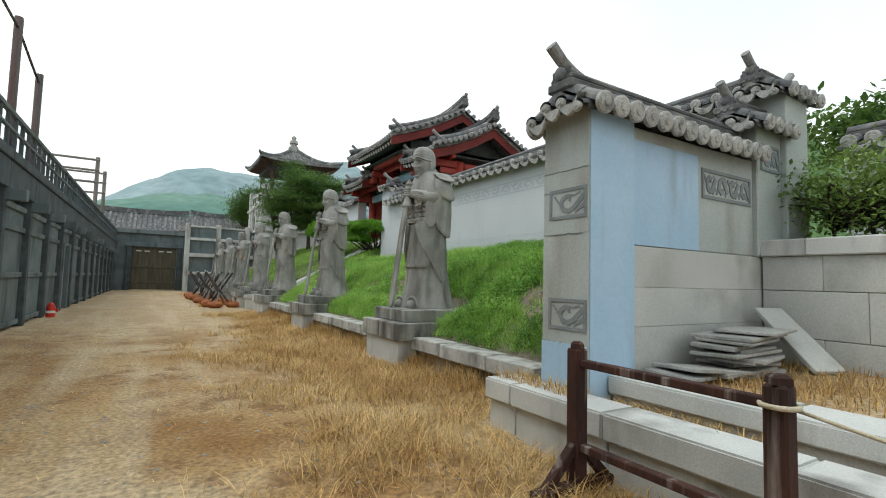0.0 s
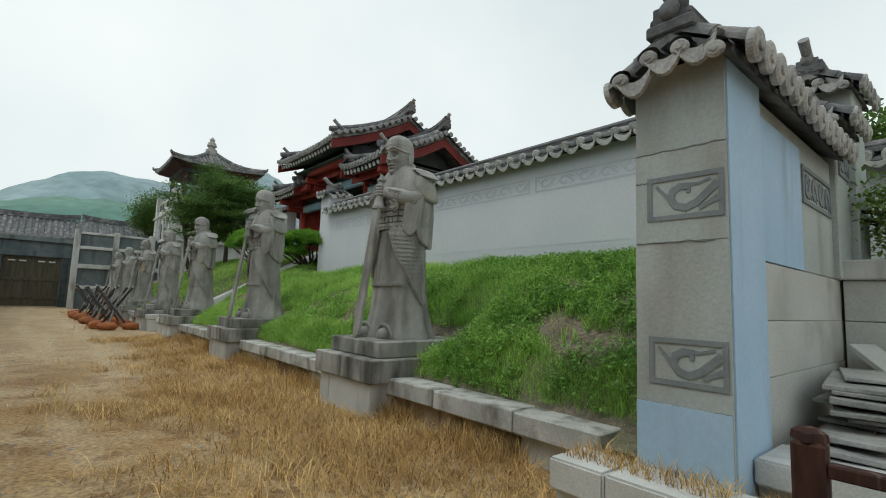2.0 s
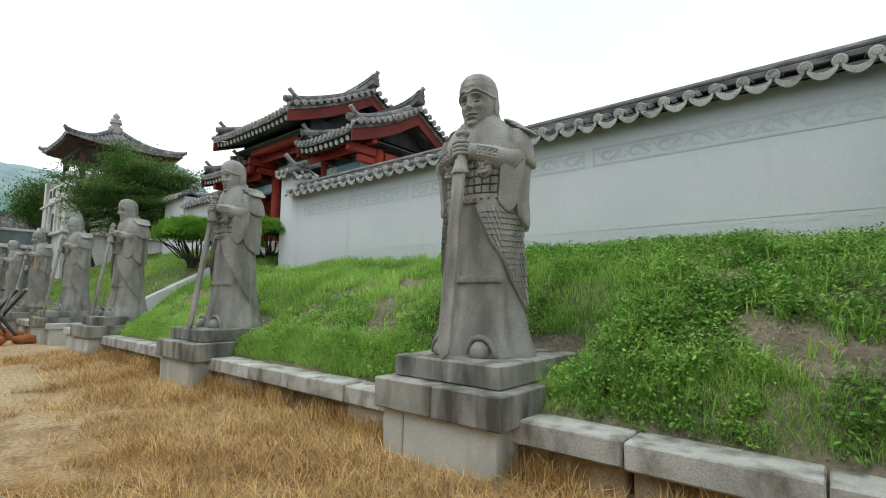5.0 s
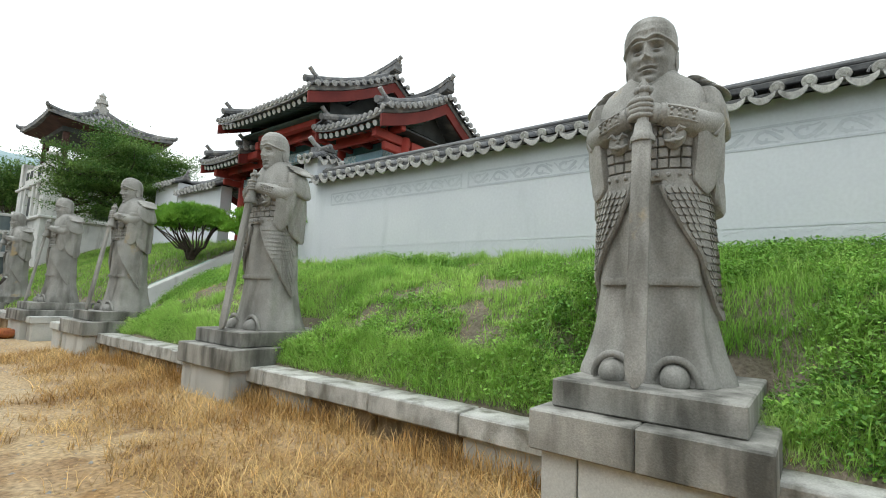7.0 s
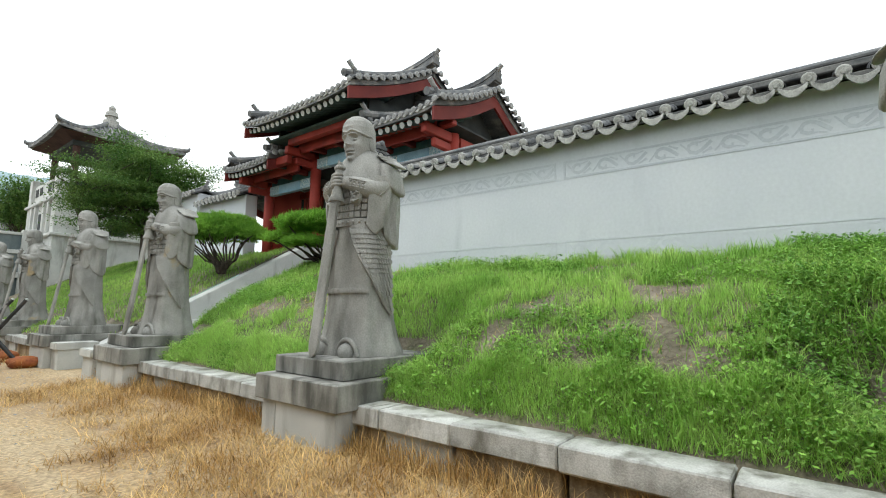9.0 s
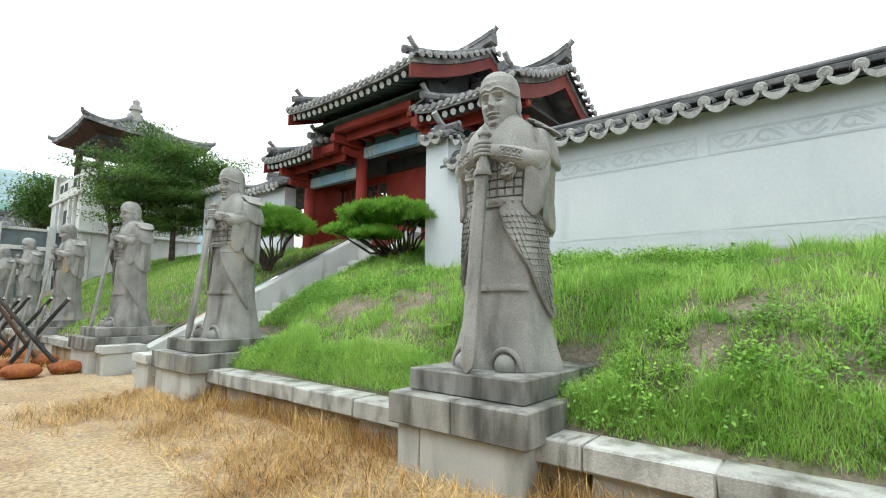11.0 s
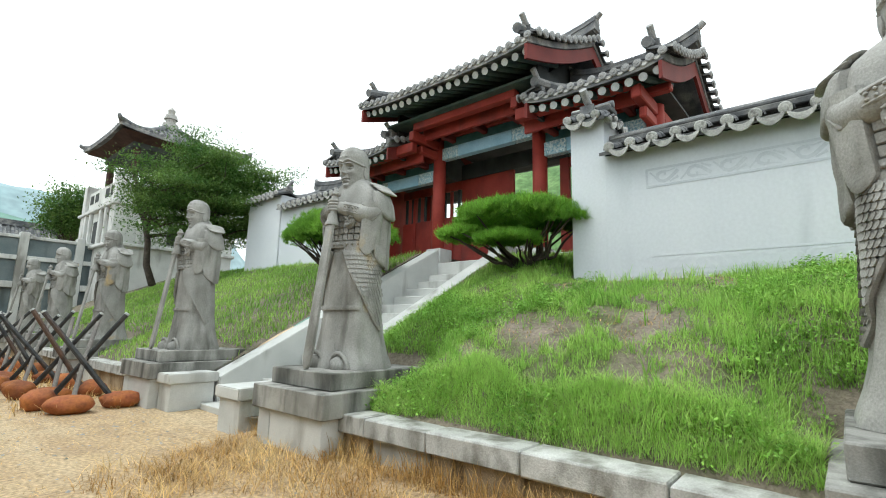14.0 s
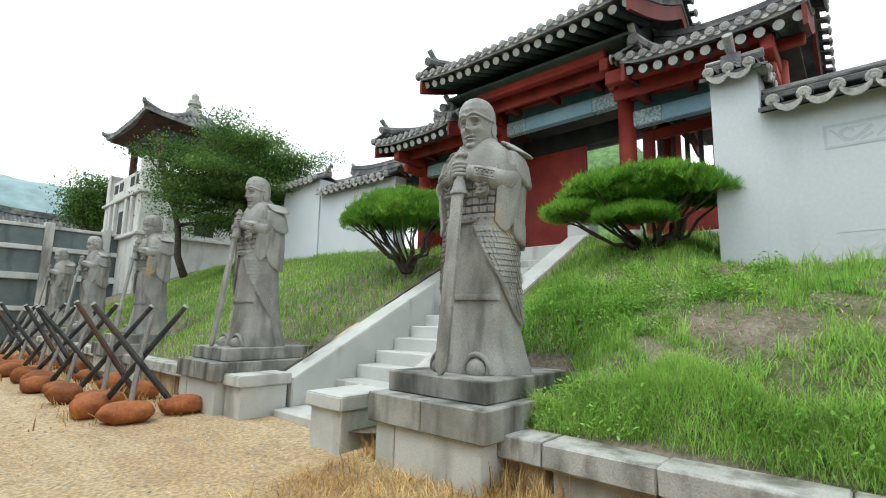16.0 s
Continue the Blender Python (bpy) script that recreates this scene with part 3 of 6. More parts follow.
def scroll_relief(name, length, height, material, waves, depth=0.012, label="", squash=0.35):
    """A framed running-scroll band in low relief, in the y-z plane, facing -x."""
    bm = bmesh.new()
    t = height * 0.11
    for a in ((0, length, 0, t), (0, length, height - t, height), (0, t, t, height - t), (length - t, length, t, height - t)):
        bm_box(bm, -depth, 0.0, a[0], a[1], a[2], a[3])
    HOOK = ((1.0, 0.78), (0.86, 0.55), (0.70, 0.30), (0.53, 0.17), (0.38, 0.25), (0.30, 0.45), (0.33, 0.68), (0.46, 0.80), (0.58, 0.73), (0.57, 0.58))
    WAVE = ((1.0, 0.36), (0.86, 0.24), (0.72, 0.10))
    BARB = ((0.31, 0.42), (0.2, 0.62), (0.07, 0.88))
    TAIL = ((0.5, 0.82), (0.7, 0.80), (0.9, 0.90))
    span = (length - 2 * t) / waves
    for k in range(waves):
        flip = k % 2
        for level, (path, w0) in enumerate(((HOOK, 0.08), (WAVE, 0.07), (BARB, 0.06), (TAIL, 0.05))):
            pts = [Vector((length - t - (k + u) * span, t + (height - 2 * t) * (1 - v if flip else v))) for u, v in path]
            prev = None
            for i, p in enumerate(pts):
                d = (pts[min(i + 1, len(pts) - 1)] - pts[max(i - 1, 0)]).normalized()
                side = Vector((-d.y, d.x)) * height * w0 * (1.0 if i < len(pts) - 2 else 0.6)
                ring = [bm.verts.new((x, q.x, q.y)) for x, q in ((0.0, p - side), (-depth * (0.8 - 0.15 * level), p - side), (-depth * (0.8 - 0.15 * level), p + side), (0.0, p + side))]
                if prev:
                    for q in range(3):
                        bm.faces.new((prev[q], ring[q], ring[q + 1], prev[q + 1]))
                else:
                    bm.faces.new(ring)
                prev = ring
            bm.faces.new(prev)
    bmesh.ops.recalc_face_normals(bm, faces=bm.faces)
    o = part(name, bm, material)
    o.scale.x = squash
    return tagged(o, label or "running scroll ornament in low relief on the wall", "ornament", "wall ornaments")


for z in (3.28, 2.1):
    y = 3.4
    while y < 14.2:
        o = scroll_relief("scroll_relief", 3.5, 0.27, M["relief_pale"] if z > 3 else M["wall_paint"], 9, label="faded running scroll ornament in low relief on the wall", squash=0.3 if z > 3 else 0.16)
        o.location = (WALL_X - 0.002, y, z)
        y += 3.62

# ---- cross wall with the end pillar ----
CY = 2.64
end_pillar = empty("end_pillar", 2.94, CY, 0)
tagged(end_pillar, "grey rendered end pillar with cracked joints and scroll panels", "pillar", kind="structure")
for k, (z0, z1) in enumerate(((0.3, 0.82), (0.822, 1.732), (1.734, 2.272), (2.275, 2.78))):
    part("pillar_slab", block(0.002 * (k % 2), 0.5, -0.003, 0.51 - 0.003 * k, z0, z1, 0.0012), M["render_grey"], end_pillar)
rng = random.Random(8)
for z, y0 in ((2.273, 0.0), (1.733, 0.06), (2.10, 0.34), (0.821, 0.0)):
    bm = bmesh.new()
    bm_tube(bm, [(-0.001, y0 + (0.5 - y0) * k / 9, z + rng.uniform(-0.007, 0.007)) for k in range(10)], [rng.uniform(0.002, 0.005) for k in range(10)], 5)
    part("crack", bm, M["relief"], end_pillar, "lifted ragged edge of cracked render")
for z0, z1 in ((0.2, 0.957), (0.96, 1.30), (1.303, 1.66)):
    plain_wall("cross_wall_base", 3.446, 5.9, CY + 0.02, CY + 0.47, z0, z1, M["block"], "pale cut stone lower course of the cross wall", 0.003)
plain_wall("cross_wall", 3.446, 5.56, CY + 0.03, CY + 0.45, 1.664, 2.72, M["render_grey"], "grey rendered cross wall partly painted pale blue")
plain_wall("step_pillar", 5.566, 6.1, CY - 0.02, CY + 0.5, 1.664, 3.12, M["render_grey"], "grey rendered stepped wall pillar")
plain_wall("step_pillar", 6.106, 6.64, CY - 0.08, CY + 0.55, 0.3, 3.62, M["render_grey"], "tall grey rendered stepped wall pillar")
tagged(part("blue_paint", block(2.96, 3.50, CY - 0.012, CY - 0.004, 0.34, 2.74, 0), M["sky_blue"]), "pale blue paint on the pillar side", "paint", kind="structure")
tagged(part("blue_paint", block(3.502, 4.51, CY + 0.018, CY + 0.028, 1.67, 2.6, 0), M["sky_blue"]), "pale blue painted patch on the cross wall", "paint", kind="structure")
tagged(part("blue_paint", block(2.928, 2.938, CY, CY + 0.5, 0.34, 0.82, 0), M["sky_blue"]), "pale blue painted foot of the pillar", "paint", kind="structure")
for z in (1.86, 0.93):
    o = scroll_relief("scroll_relief", 0.42, 0.26, M["relief"], 1, label="dark grey scroll panel on the pillar")
    o.location = (2.938, CY + 0.01, z)
o = scroll_relief("scroll_relief", 0.92, 0.3, M["relief"], 4, label="dark grey scroll band on the cross wall")
o.matrix_basis = pose(5.5, CY + 0.028, 2.2, 0, 0, 90)
o = scroll_relief("scroll_relief", 0.42, 0.3, M["relief"], 2, label="dark grey scroll panel on the stepped pillar")
o.matrix_basis = pose(6.05, CY - 0.022, 2.62, 0, 0, 90)
c = empty("wall_cap", 2.86, CY + 0.255, 2.79)
tagged(c, "weathered grey tiled cap on the cross wall", "wall cap", kind="structure")
c.rotation_euler = (0, 0, radians(-90))
wall_cap(c, 2.7, 0.2, depth=0.33, disc=0.9, lips=False)
hip_end(c, 0.34)
ridge_horn(c, pose(0, 0.1, 0.18, 0, 0, -90), 0.54)
for x, z, s in ((5.42, 3.13, 0.5), (5.98, 3.63, 0.6)):
    c = empty("wall_cap", x, CY + 0.24, z)
    tagged(c, "weathered grey tiled cap with a horn on a stepped pillar", "wall cap", kind="structure")
    c.rotation_euler = (0, 0, radians(-90))
    wall_cap(c, s + 0.3, 0.2, depth=0.34, disc=0.85, lips=False)
    hip_end(c, 0.36)
    ridge_horn(c, pose(0, 0.08, 0.16, 0, 0, -90), 0.5)
ridge_horn(c, pose(0, 0.85, 0.16, 0, 0, 90), 0.5)

# ---- low terrace, planter, barrier ----
terrace = empty("stone_terrace", 2.6, 0, 0)
tagged(terrace, "pale granite terrace edge with coping slabs", "terrace", kind="structure")
y = 3.52
k = 0
while y > -2.2:
    L = (0.36, 0.95, 1.1, 1.0)[min(k, 3)]
    part("coping", block(0.0, 0.36, y - L + 0.006, y, 0.28, 0.46, 0.014, 2), M["granite"], terrace)
    part("base_stone", block(0.06, 0.34, y - L + 0.01, y - 0.004, -0.1, 0.276, 0.01), M["granite"], terrace)
    y -= L
    k += 1
y = 2.62
while y > -2.2:
    part("coping", block(0.55, 1.02, y - 1.2 + 0.006, y, 0.45, 0.59, 0.014, 2), M["granite"], terrace)
    part("base_stone", block(0.6, 0.98, y - 1.2 + 0.01, y - 0.004, 0.05, 0.446, 0.01), M["granite"], terrace)
    y -= 1.2
tagged(part("terrace_floor", block(2.9, 3.17, -2.5, 3.1, -0.1, 0.36, 0), M["dirt"]), "bare earth between the terrace stones", "ground", kind="structure")
tagged(part("terrace_floor", block(3.6, 5.62, -2.5, 2.63, -0.1, 0.55, 0), M["dirt"]), "bare brown earth behind the terrace coping", "ground", kind="structure")
plant_wall = empty("planter_wall", 5.62, 2.64, 0)
tagged(plant_wall, "pale granite block planter wall with a coping", "wall", kind="structure")
for r, (z0, z1) in enumerate(((0.3, 0.82), (0.826, 1.3), (1.306, 1.66))):
    y = -0.004
    for L in (0.9 if r % 2 else 0.55, 1.1, 1.1, 1.1, 1.1):
        part("wall_stone", block(0.05, 0.35, y - L + 0.004, y, z0, z1, 0.006), M["block"], plant_wall)
        y -= L
y = -0.004
for L in (0.42, 0.95, 1.2, 1.2, 1.0):
    part("coping", block(0, 0.4, y - L + 0.005, y, 1.664, 1.84, 0.012), M["granite"], plant_wall)
    y -= L
plain_wall("planter_soil", 6.03, 9.0, -2.2, 2.55, 0.3, 1.78, M["soil"], "dark planter soil")

# slabs stacked against the wall
rng = random.Random(5)
for k in range(11):
    hx, hy, th = rng.uniform(0.30, 0.44), rng.uniform(0.17, 0.25), rng.uniform(0.012, 0.018)
    bm = block(-hx, hx, -hy, hy, -th, th, 0.004)
    for v in bm.verts:
        v.co += 0.008 * noise.noise_vector(v.co * 4 + Vector((k, 0, 0)))
    o = part("stone_slab", bm, M["slate"])
    o.matrix_basis = pose(4.42 + rng.uniform(-0.14, 0.14) + 0.022 * k, 2.33 + rng.uniform(-0.06, 0.04), 0.572 + 0.036 * k, rng.uniform(-1.5, 1.5), rng.uniform(-1.5, 1.5), rng.uniform(-14, 14))
    tagged(o, "thin grey stone slab in an untidy stack", "slab", "stacked slabs")
for x, y, z, rx, ry, rz in ((3.86, 2.36, 0.60, 3, 3, 8), (3.98, 2.30, 0.635, -2, 5, -6)):
    o = part("stone_slab", block(-0.40, 0.40, -0.2, 0.2, -0.015, 0.015, 0.005), M["slate"])
    o.matrix_basis = pose(x, y, z, rx, ry, rz)
    tagged(o, "thin mossy grey stone slab lying beside the stack", "slab", "stacked slabs")
o = part("stone_slab", block(-0.43, 0.43, -0.16, 0.16, -0.022, 0.022, 0.006), M["block"])
o.matrix_basis = pose(5.36, 2.2, 0.84, 0, -38, 68)
tagged(o, "long pale stone slab leaning on the wall", "slab", "stacked slabs")


def barrier():
    e = empty("wooden_barrier", 2.36, 1.62, 0)
    for y in (-0.58, 0.58):
        bm = block(-0.05, 0.05, y - 0.05, y + 0.05, 0.02, 0.9, 0.012)
        p = part("post", bm, M["rust"], e)
        bm = bmesh.new()
        bm_tube(bm, [(0, y, 0.9), (0, y, 0.93), (0, y, 0.945)], [0.06, 0.055, 0.03], 4)
        part("post_cap", bm, M["rust"], p)
        for s in (-1, 1):
            bm = bmesh.new()
            bm_box(bm, -0.03, 0.03, -0.03, 0.03, 0, 0.42, pose(s * 0.30, y, 0.02, 0, -s * 45, 0))
            part("brace", bevel(bm, 0.006), M["rust"], p)
        part("foot", block(-0.36, 0.36, y - 0.045, y + 0.045, 0.0, 0.07, 0.01), M["rust"], p)
    for z in (0.26, 0.78):
        part("rail", block(-0.03, 0.03, -0.53, 0.53, z + 0.008, z + 0.055, 0.006), M["rust"], e)
    return tagged(e, "dark red worn wooden road barrier with white flecks", "barrier")


barrier()
bm = bmesh.new()
pts = [(2.42 + 0.02 * k, 1.06 - 0.18 * k, 0.80 - 0.12 * math.sin(math.pi * k / 12) - 0.004 * k) for k in range(13)]
bm_tube(bm, pts, 0.009, 6)
bm_tube(bm, [(2.36 + 0.075 * math.cos(a), 1.04 + 0.075 * math.sin(a), 0.81) for a in [0.6 * q for q in range(12)]], 0.012, 6)
tagged(part("rope", bm, M["rope"], smooth=True), "pale twisted rope tied to the barrier post", "rope")

# ---- black timber fence on the other side of the track ----
FX = -2.75
fence = empty("timber_fence", FX, 0, 0)
tagged(fence, "tall blackened timber palisade wall with panels, beam ends and a railing", "fence", kind="structure")
BAY = 2.35
post_me = block_mesh("post", (0.2, 0.24, 3.0), M["post"], 0.012, 1)
panel_me = block_mesh("panel", (0.06, BAY - 0.28, 1.0), M["panel"], 0.01, 2)
beam_me = block_mesh("rail", (0.1, BAY - 0.25, 0.12), M["panel"], 0.01, 3)
end_me = block_mesh("beam_end", (0.55, 0.2, 0.24), M["panel"], 0.012, 4)
top_me = block_mesh("top_beam", (0.16, BAY - 0.01, 0.2), M["post"], 0.012, 5)
skirt_me = block_mesh("skirt", (0.09, BAY - 0.02, 0.28), M["post"], 0.012, 6)
baluster_me = block_mesh("baluster", (0.07, 0.09, 0.34), M["post"], 0.01, 7)
NB = 20
DOOR_BAY = 10
for k in range(NB):
    y = -4.0 + k * BAY
    piece("post", post_me, fence, pose(0.05, y, 1.5))
    piece("beam_end", end_me, fence, pose(0.2, y, 2.8))
    yc = y + BAY / 2
    if k != DOOR_BAY:
        for z in (0.66, 1.7):
            piece("panel", panel_me, fence, pose(0, yc, z + 0.02))
        o = piece("panel", panel_me, fence, pose(0, yc, 2.47))
        o.scale.z = 0.46
    else:
        o = piece("panel", panel_me, fence, pose(0, yc, 2.5))
        o.scale.z = 0.5
        for s in (-1, 1):
            part("door_jamb", block(-0.05, 0.14, yc + s * 0.62 - 0.08, yc + s * 0.62 + 0.08, 0, 2.25, 0.012), M["panel"], fence)
            o = piece("panel", panel_me, fence, pose(-0.01, yc + s * 0.92, 1.1, 0, 0, 0))
            o.scale = (1, 0.22, 2.2)
    for z in (0.12, 1.19, 2.22, 2.68):
        if not (k == DOOR_BAY and z < 2):
            piece("rail", beam_me, fence, pose(0.03, yc, z))
    piece("skirt", skirt_me, fence, pose(0.14, yc, 3.2)).scale.z = 2.0
    piece("top_beam", top_me, fence, pose(0.14, yc, 3.6))
    piece("hand_rail", beam_me, fence, pose(0.14, yc, 4.42)).scale = (1, 1.12, 0.7)
    piece("hand_rail", beam_me, fence, pose(0.14, yc, 4.1)).scale = (0.7, 1.12, 0.45)
    for q in range(4):
        piece("baluster", baluster_me, fence, pose(0.14, y + BAY * (q + 0.5) / 4, 4.04)).scale = (1, 1, 2.1)
tagged(part("fence_backing", block(FX - 0.9, FX - 0.3, -4.2, 43, 0, 3.6, 0), M["post"]), "dark timber backing of the fence walkway", "wall", kind="structure")
# poles on the walkway, with a thin rail
for y, h in ((13.9, 7.0), (16.3, 6.55), (8.2, 7.0), (11.0, 7.0)):
    bm = bmesh.new()
    bm_tube(bm, [(FX - 0.2, y, 2.9), (FX - 0.2, y, h)], 0.085, 10)
    tagged(part("pole", bm, M["pole"], smooth=True), "weathered round timber pole rising from the fence walkway", "pole", "fence poles")
bm = bmesh.new()
bm_tube(bm, [(FX - 0.2, 5.0, 6.8), (FX - 0.2, 13.9, 6.75), (FX - 0.2, 16.3, 6.3)], 0.03, 6)
tagged(part("pole_rail", bm, M["iron"]), "thin rail tied between the poles", "rail")


def rail_frame(y):
    e = empty("scaffold_frame", FX - 0.1, y, 3.6)
    for x in (0, -2.2):
        bm = bmesh.new()
        bm_tube(bm, [(x, 0, 0), (x, 0, 3.6)], 0.09, 8)
        part("upright", bm, M["grey_wood"], e)
    for z in (2.3, 2.9, 3.45):
        bm = bmesh.new()
        bm_tube(bm, [(0.1, -0.06, z), (-2.4, -0.06, z)], 0.06, 6)
        part("cross_bar", bm, M["grey_wood"], e)
    tagged(e, "grey timber railing frame on top of the fence", "frame", "scaffold frames")


rail_frame(30.0)
rail_frame(34.0)

# ---- end wall with the black gate ----
endw = empty("end_wall", 0, 43, 0)
tagged(endw, "blackened timber end wall with a double gate", "wall", kind="structure")
part("body", block(-4.5, -1.75, 0, 0.4, 0, 4.3, 0.02), M["panel"], endw)
part("body", block(1.35, 2.0, 0, 0.4, 0, 4.3, 0.02), M["panel"], endw)
part("body", block(-1.746, 1.346, 0, 0.4, 3.3, 4.3, 0.02), M["panel"], endw)
for x in (-1.95, 1.4):
    part("gate_post", block(x, x + 0.35, -0.12, 0.45, 0, 3.45, 0.02), M["post"], endw)
part("lintel", block(-2.1, 1.9, -0.16, -0.004, 3.3, 3.62, 0.02), M["panel"], endw)
part("top_beam", block(-4.5, 2.0, -0.25, 0.5, 4.304, 4.6, 0.02), M["panel"], endw)
for s in (0, 1):
    x0 = -1.59 + s * 1.49
    leaf = part("gate_leaf", block(x0, x0 + 1.48, 0.1, 0.2, 0.05, 3.28, 0.01), M["gate_wood"], endw)
    for z in (0.5, 1.7, 2.9):
        part("batten", block(x0 + 0.05, x0 + 1.43, 0.05, 0.098, z, z + 0.16, 0.01), M["gate_wood"], leaf)
    for q in range(2):
        part("plate", block(x0 + 0.25 + q * 0.55, x0 + 0.6 + q * 0.55, 0.03, 0.048, 2.95, 3.03, 0), M["white"], leaf)

# ---- stone balustrade wall at the end of the bank ----
BY = 40.5
bal = empty("stone_balustrade_wall", 0, BY, 0)
tagged(bal, "three-tier pale stone wall with dark panels and square posts", "wall", kind="structure")
for x in [1.95 + 2.1 * k for k in range(5)]:
    part("stone_post", block(x - 0.17, x + 0.17, -0.12, 0.3, 0, 5.15, 0.02), M["granite"], bal)
for z, t, d in ((5.0, 0.14, 0.08), (4.08, 0.2, 0.12), (2.9, 0.28, 0.2), (1.5, 0.2, 0.1)):
    for k in range(4):
        x = 1.95 + 2.1 * k
        part("stone_rail", block(x + 0.174, x + 1.926, -d, 0.28, z - t, z, 0.015), M["granite"], bal)
for z0, z1 in ((4.084, 4.856), (2.904, 3.876), (1.504, 2.616), (0, 1.296)):
    for k in range(4):
        x = 1.95 + 2.1 * k
        part("dark_panel", block(x + 0.176, x + 1.924, 0.02, 0.2, z0, z1, 0), M["panel"], bal)

# ---- generic tiled roof ----
DISC_DARK = DISC.copy()
DISC_DARK.materials[0] = M["tile_grey"]



def tiled_slope(parent, x_eave, z_eave, x_ridge, z_ridge, y0, y1, pitch=0.21, lift=0.12, ends=True, rafters=True, r=0.068, sag=0.12):
    """One slope of a curved tile roof whose eave runs along y; the eave curls up at both ends."""
    n = max(2, round((y1 - y0) / pitch))
    step = (y1 - y0) / n
    m = 6
    sgn = 1 if x_ridge > x_eave else -1

    def at(u, v):
        y = y0 + (y1 - y0) * v
        edge = abs(2 * v - 1) ** 4
        z = z_eave + (z_ridge - z_eave) * u - sag * math.sin(math.pi * u) + lift * edge * (1 - u)
        return Vector((x_eave + (x_ridge - x_eave) * u, y, z))

    bm = bmesh.new()
    top = [[bm.verts.new(at(u / m, v / n)) for v in range(n + 1)] for u in range(m + 1)]
    low = [[bm.verts.new(p.co + Vector((0, 0, -0.14))) for p in row] for row in top]
    for i in range(m):
        for j in range(n):
            bm.faces.new((top[i][j], top[i][j + 1], top[i + 1][j + 1], top[i + 1][j]))
            bm.faces.new((low[i][j], low[i + 1][j], low[i + 1][j + 1], low[i][j + 1]))
    for j in range(n):
        bm.faces.new((top[0][j], low[0][j], low[0][j + 1], top[0][j + 1]))
    for i in range(m):
        bm.faces.new((top[i][0], top[i + 1][0], low[i + 1][0], low[i][0]))
        bm.faces.new((top[i][n], low[i][n], low[i + 1][n], top[i + 1][n]))
    bmesh.ops.recalc_face_normals(bm, faces=bm.faces)
    part("roof_deck", bm, M["tile"], parent)
    for j in range(n + 1):
        bm = bmesh.new()
        prev = None
        for i in range(m + 1):
            p = at(i / m, j / n)
            for rr in ((r * 1.06, r * 0.94) if 0 < i < m else (r * 1.06,)):
                ring = [bm.verts.new(p + Vector((0, rr * math.cos(math.pi * q / 6), rr * math.sin(math.pi * q / 6)))) for q in range(7)]
                if prev:
                    for q in range(6):
                        bm.faces.new((prev[q], ring[q], ring[q + 1], prev[q + 1]))
                prev = ring
        bmesh.ops.recalc_face_normals(bm, faces=bm.faces)
        part("roll_of_tiles", bm, M["tile"], parent)
        p = at(0, j / n)
        if ends:
            piece("tile_end", DISC_DARK, parent, pose(p.x, p.y, p.z + 0.0, 0, 0, 180 if sgn > 0 else 0) @ Matrix.Diagonal((1, r * 11, r * 11, 1)))
            if j < n:
                q = at(0, (j + 0.5) / n)
                piece("trough_tile_end", LIP, parent, pose(q.x, q.y, q.z, 0, 0, 180 if sgn > 0 else 0) @ Matrix.Diagonal((1, step / 0.27, 0.9, 1)))
    if rafters:
        raf, tip = RAFTER, RAFTER_END
        k = max(2, round((y1 - y0) / 0.25))
        slope = math.degrees(math.atan2(at(0.3, 0.5).z - at(0, 0.5).z, 0.3 * abs(x_ridge - x_eave)))
        for j in range(k):
            v = (j + 0.5) / k
            p = at(0.04, v)
            b = pose(p.x, p.y, p.z - 0.26, 0, 0, 0 if sgn > 0 else 180) @ pose(0, 0, 0, 0, -slope * 0.9, 0)
            piece("rafter", raf, parent, b)
            piece("rafter_end", tip, parent, b)
    return at


def rafter_meshes():
    bm = bmesh.new()
    bm_tube(bm, [(0.012, 0, 0), (1.9, 0, 0)], 0.075, 10)
    a = mesh_of(bm, "rafter", M["rafter"], False)
    bm = bmesh.new()
    bm_tube(bm, [(-0.005, 0, 0), (0.01, 0, 0)], 0.077, 12)
    return a, mesh_of(bm, "rafter_end", M["rafter_end"])


RAFTER, RAFTER_END = rafter_meshes()


def ridge_beam(parent, x, z, y0, y1, curl=0.25, s=1.0):
    """A tall layered ridge along y, curling up towards both ends, with end tiles."""
    bm = bmesh.new()
    n = 16
    for w, z0, z1 in ((0.17, -0.02, 0.12), (0.14, 0.124, 0.2), (0.16, 0.204, 0.26), (0.12, 0.264, 0.36)):
        rows = []
        for i in range(n + 1):
            v = i / n
            y = y0 + (y1 - y0) * v
            up = curl * abs(2 * v - 1) ** 3
            rows.append([bm.verts.new((x + dx * s, y, z + (up if dz > 0 or True else 0) + dz * s)) for dx, dz in ((-w, z0), (w, z0), (w, z1), (-w, z1))])
        for a, b in zip(rows, rows[1:]):
            for q in range(4):
                bm.faces.new((a[q], a[(q + 1) % 4], b[(q + 1) % 4], b[q]))
        bm.faces.new(rows[0])
        bm.faces.new(rows[-1][::-1])
    bmesh.ops.recalc_face_normals(bm, faces=bm.faces)
    part("ridge", bm, M["tile"], parent)


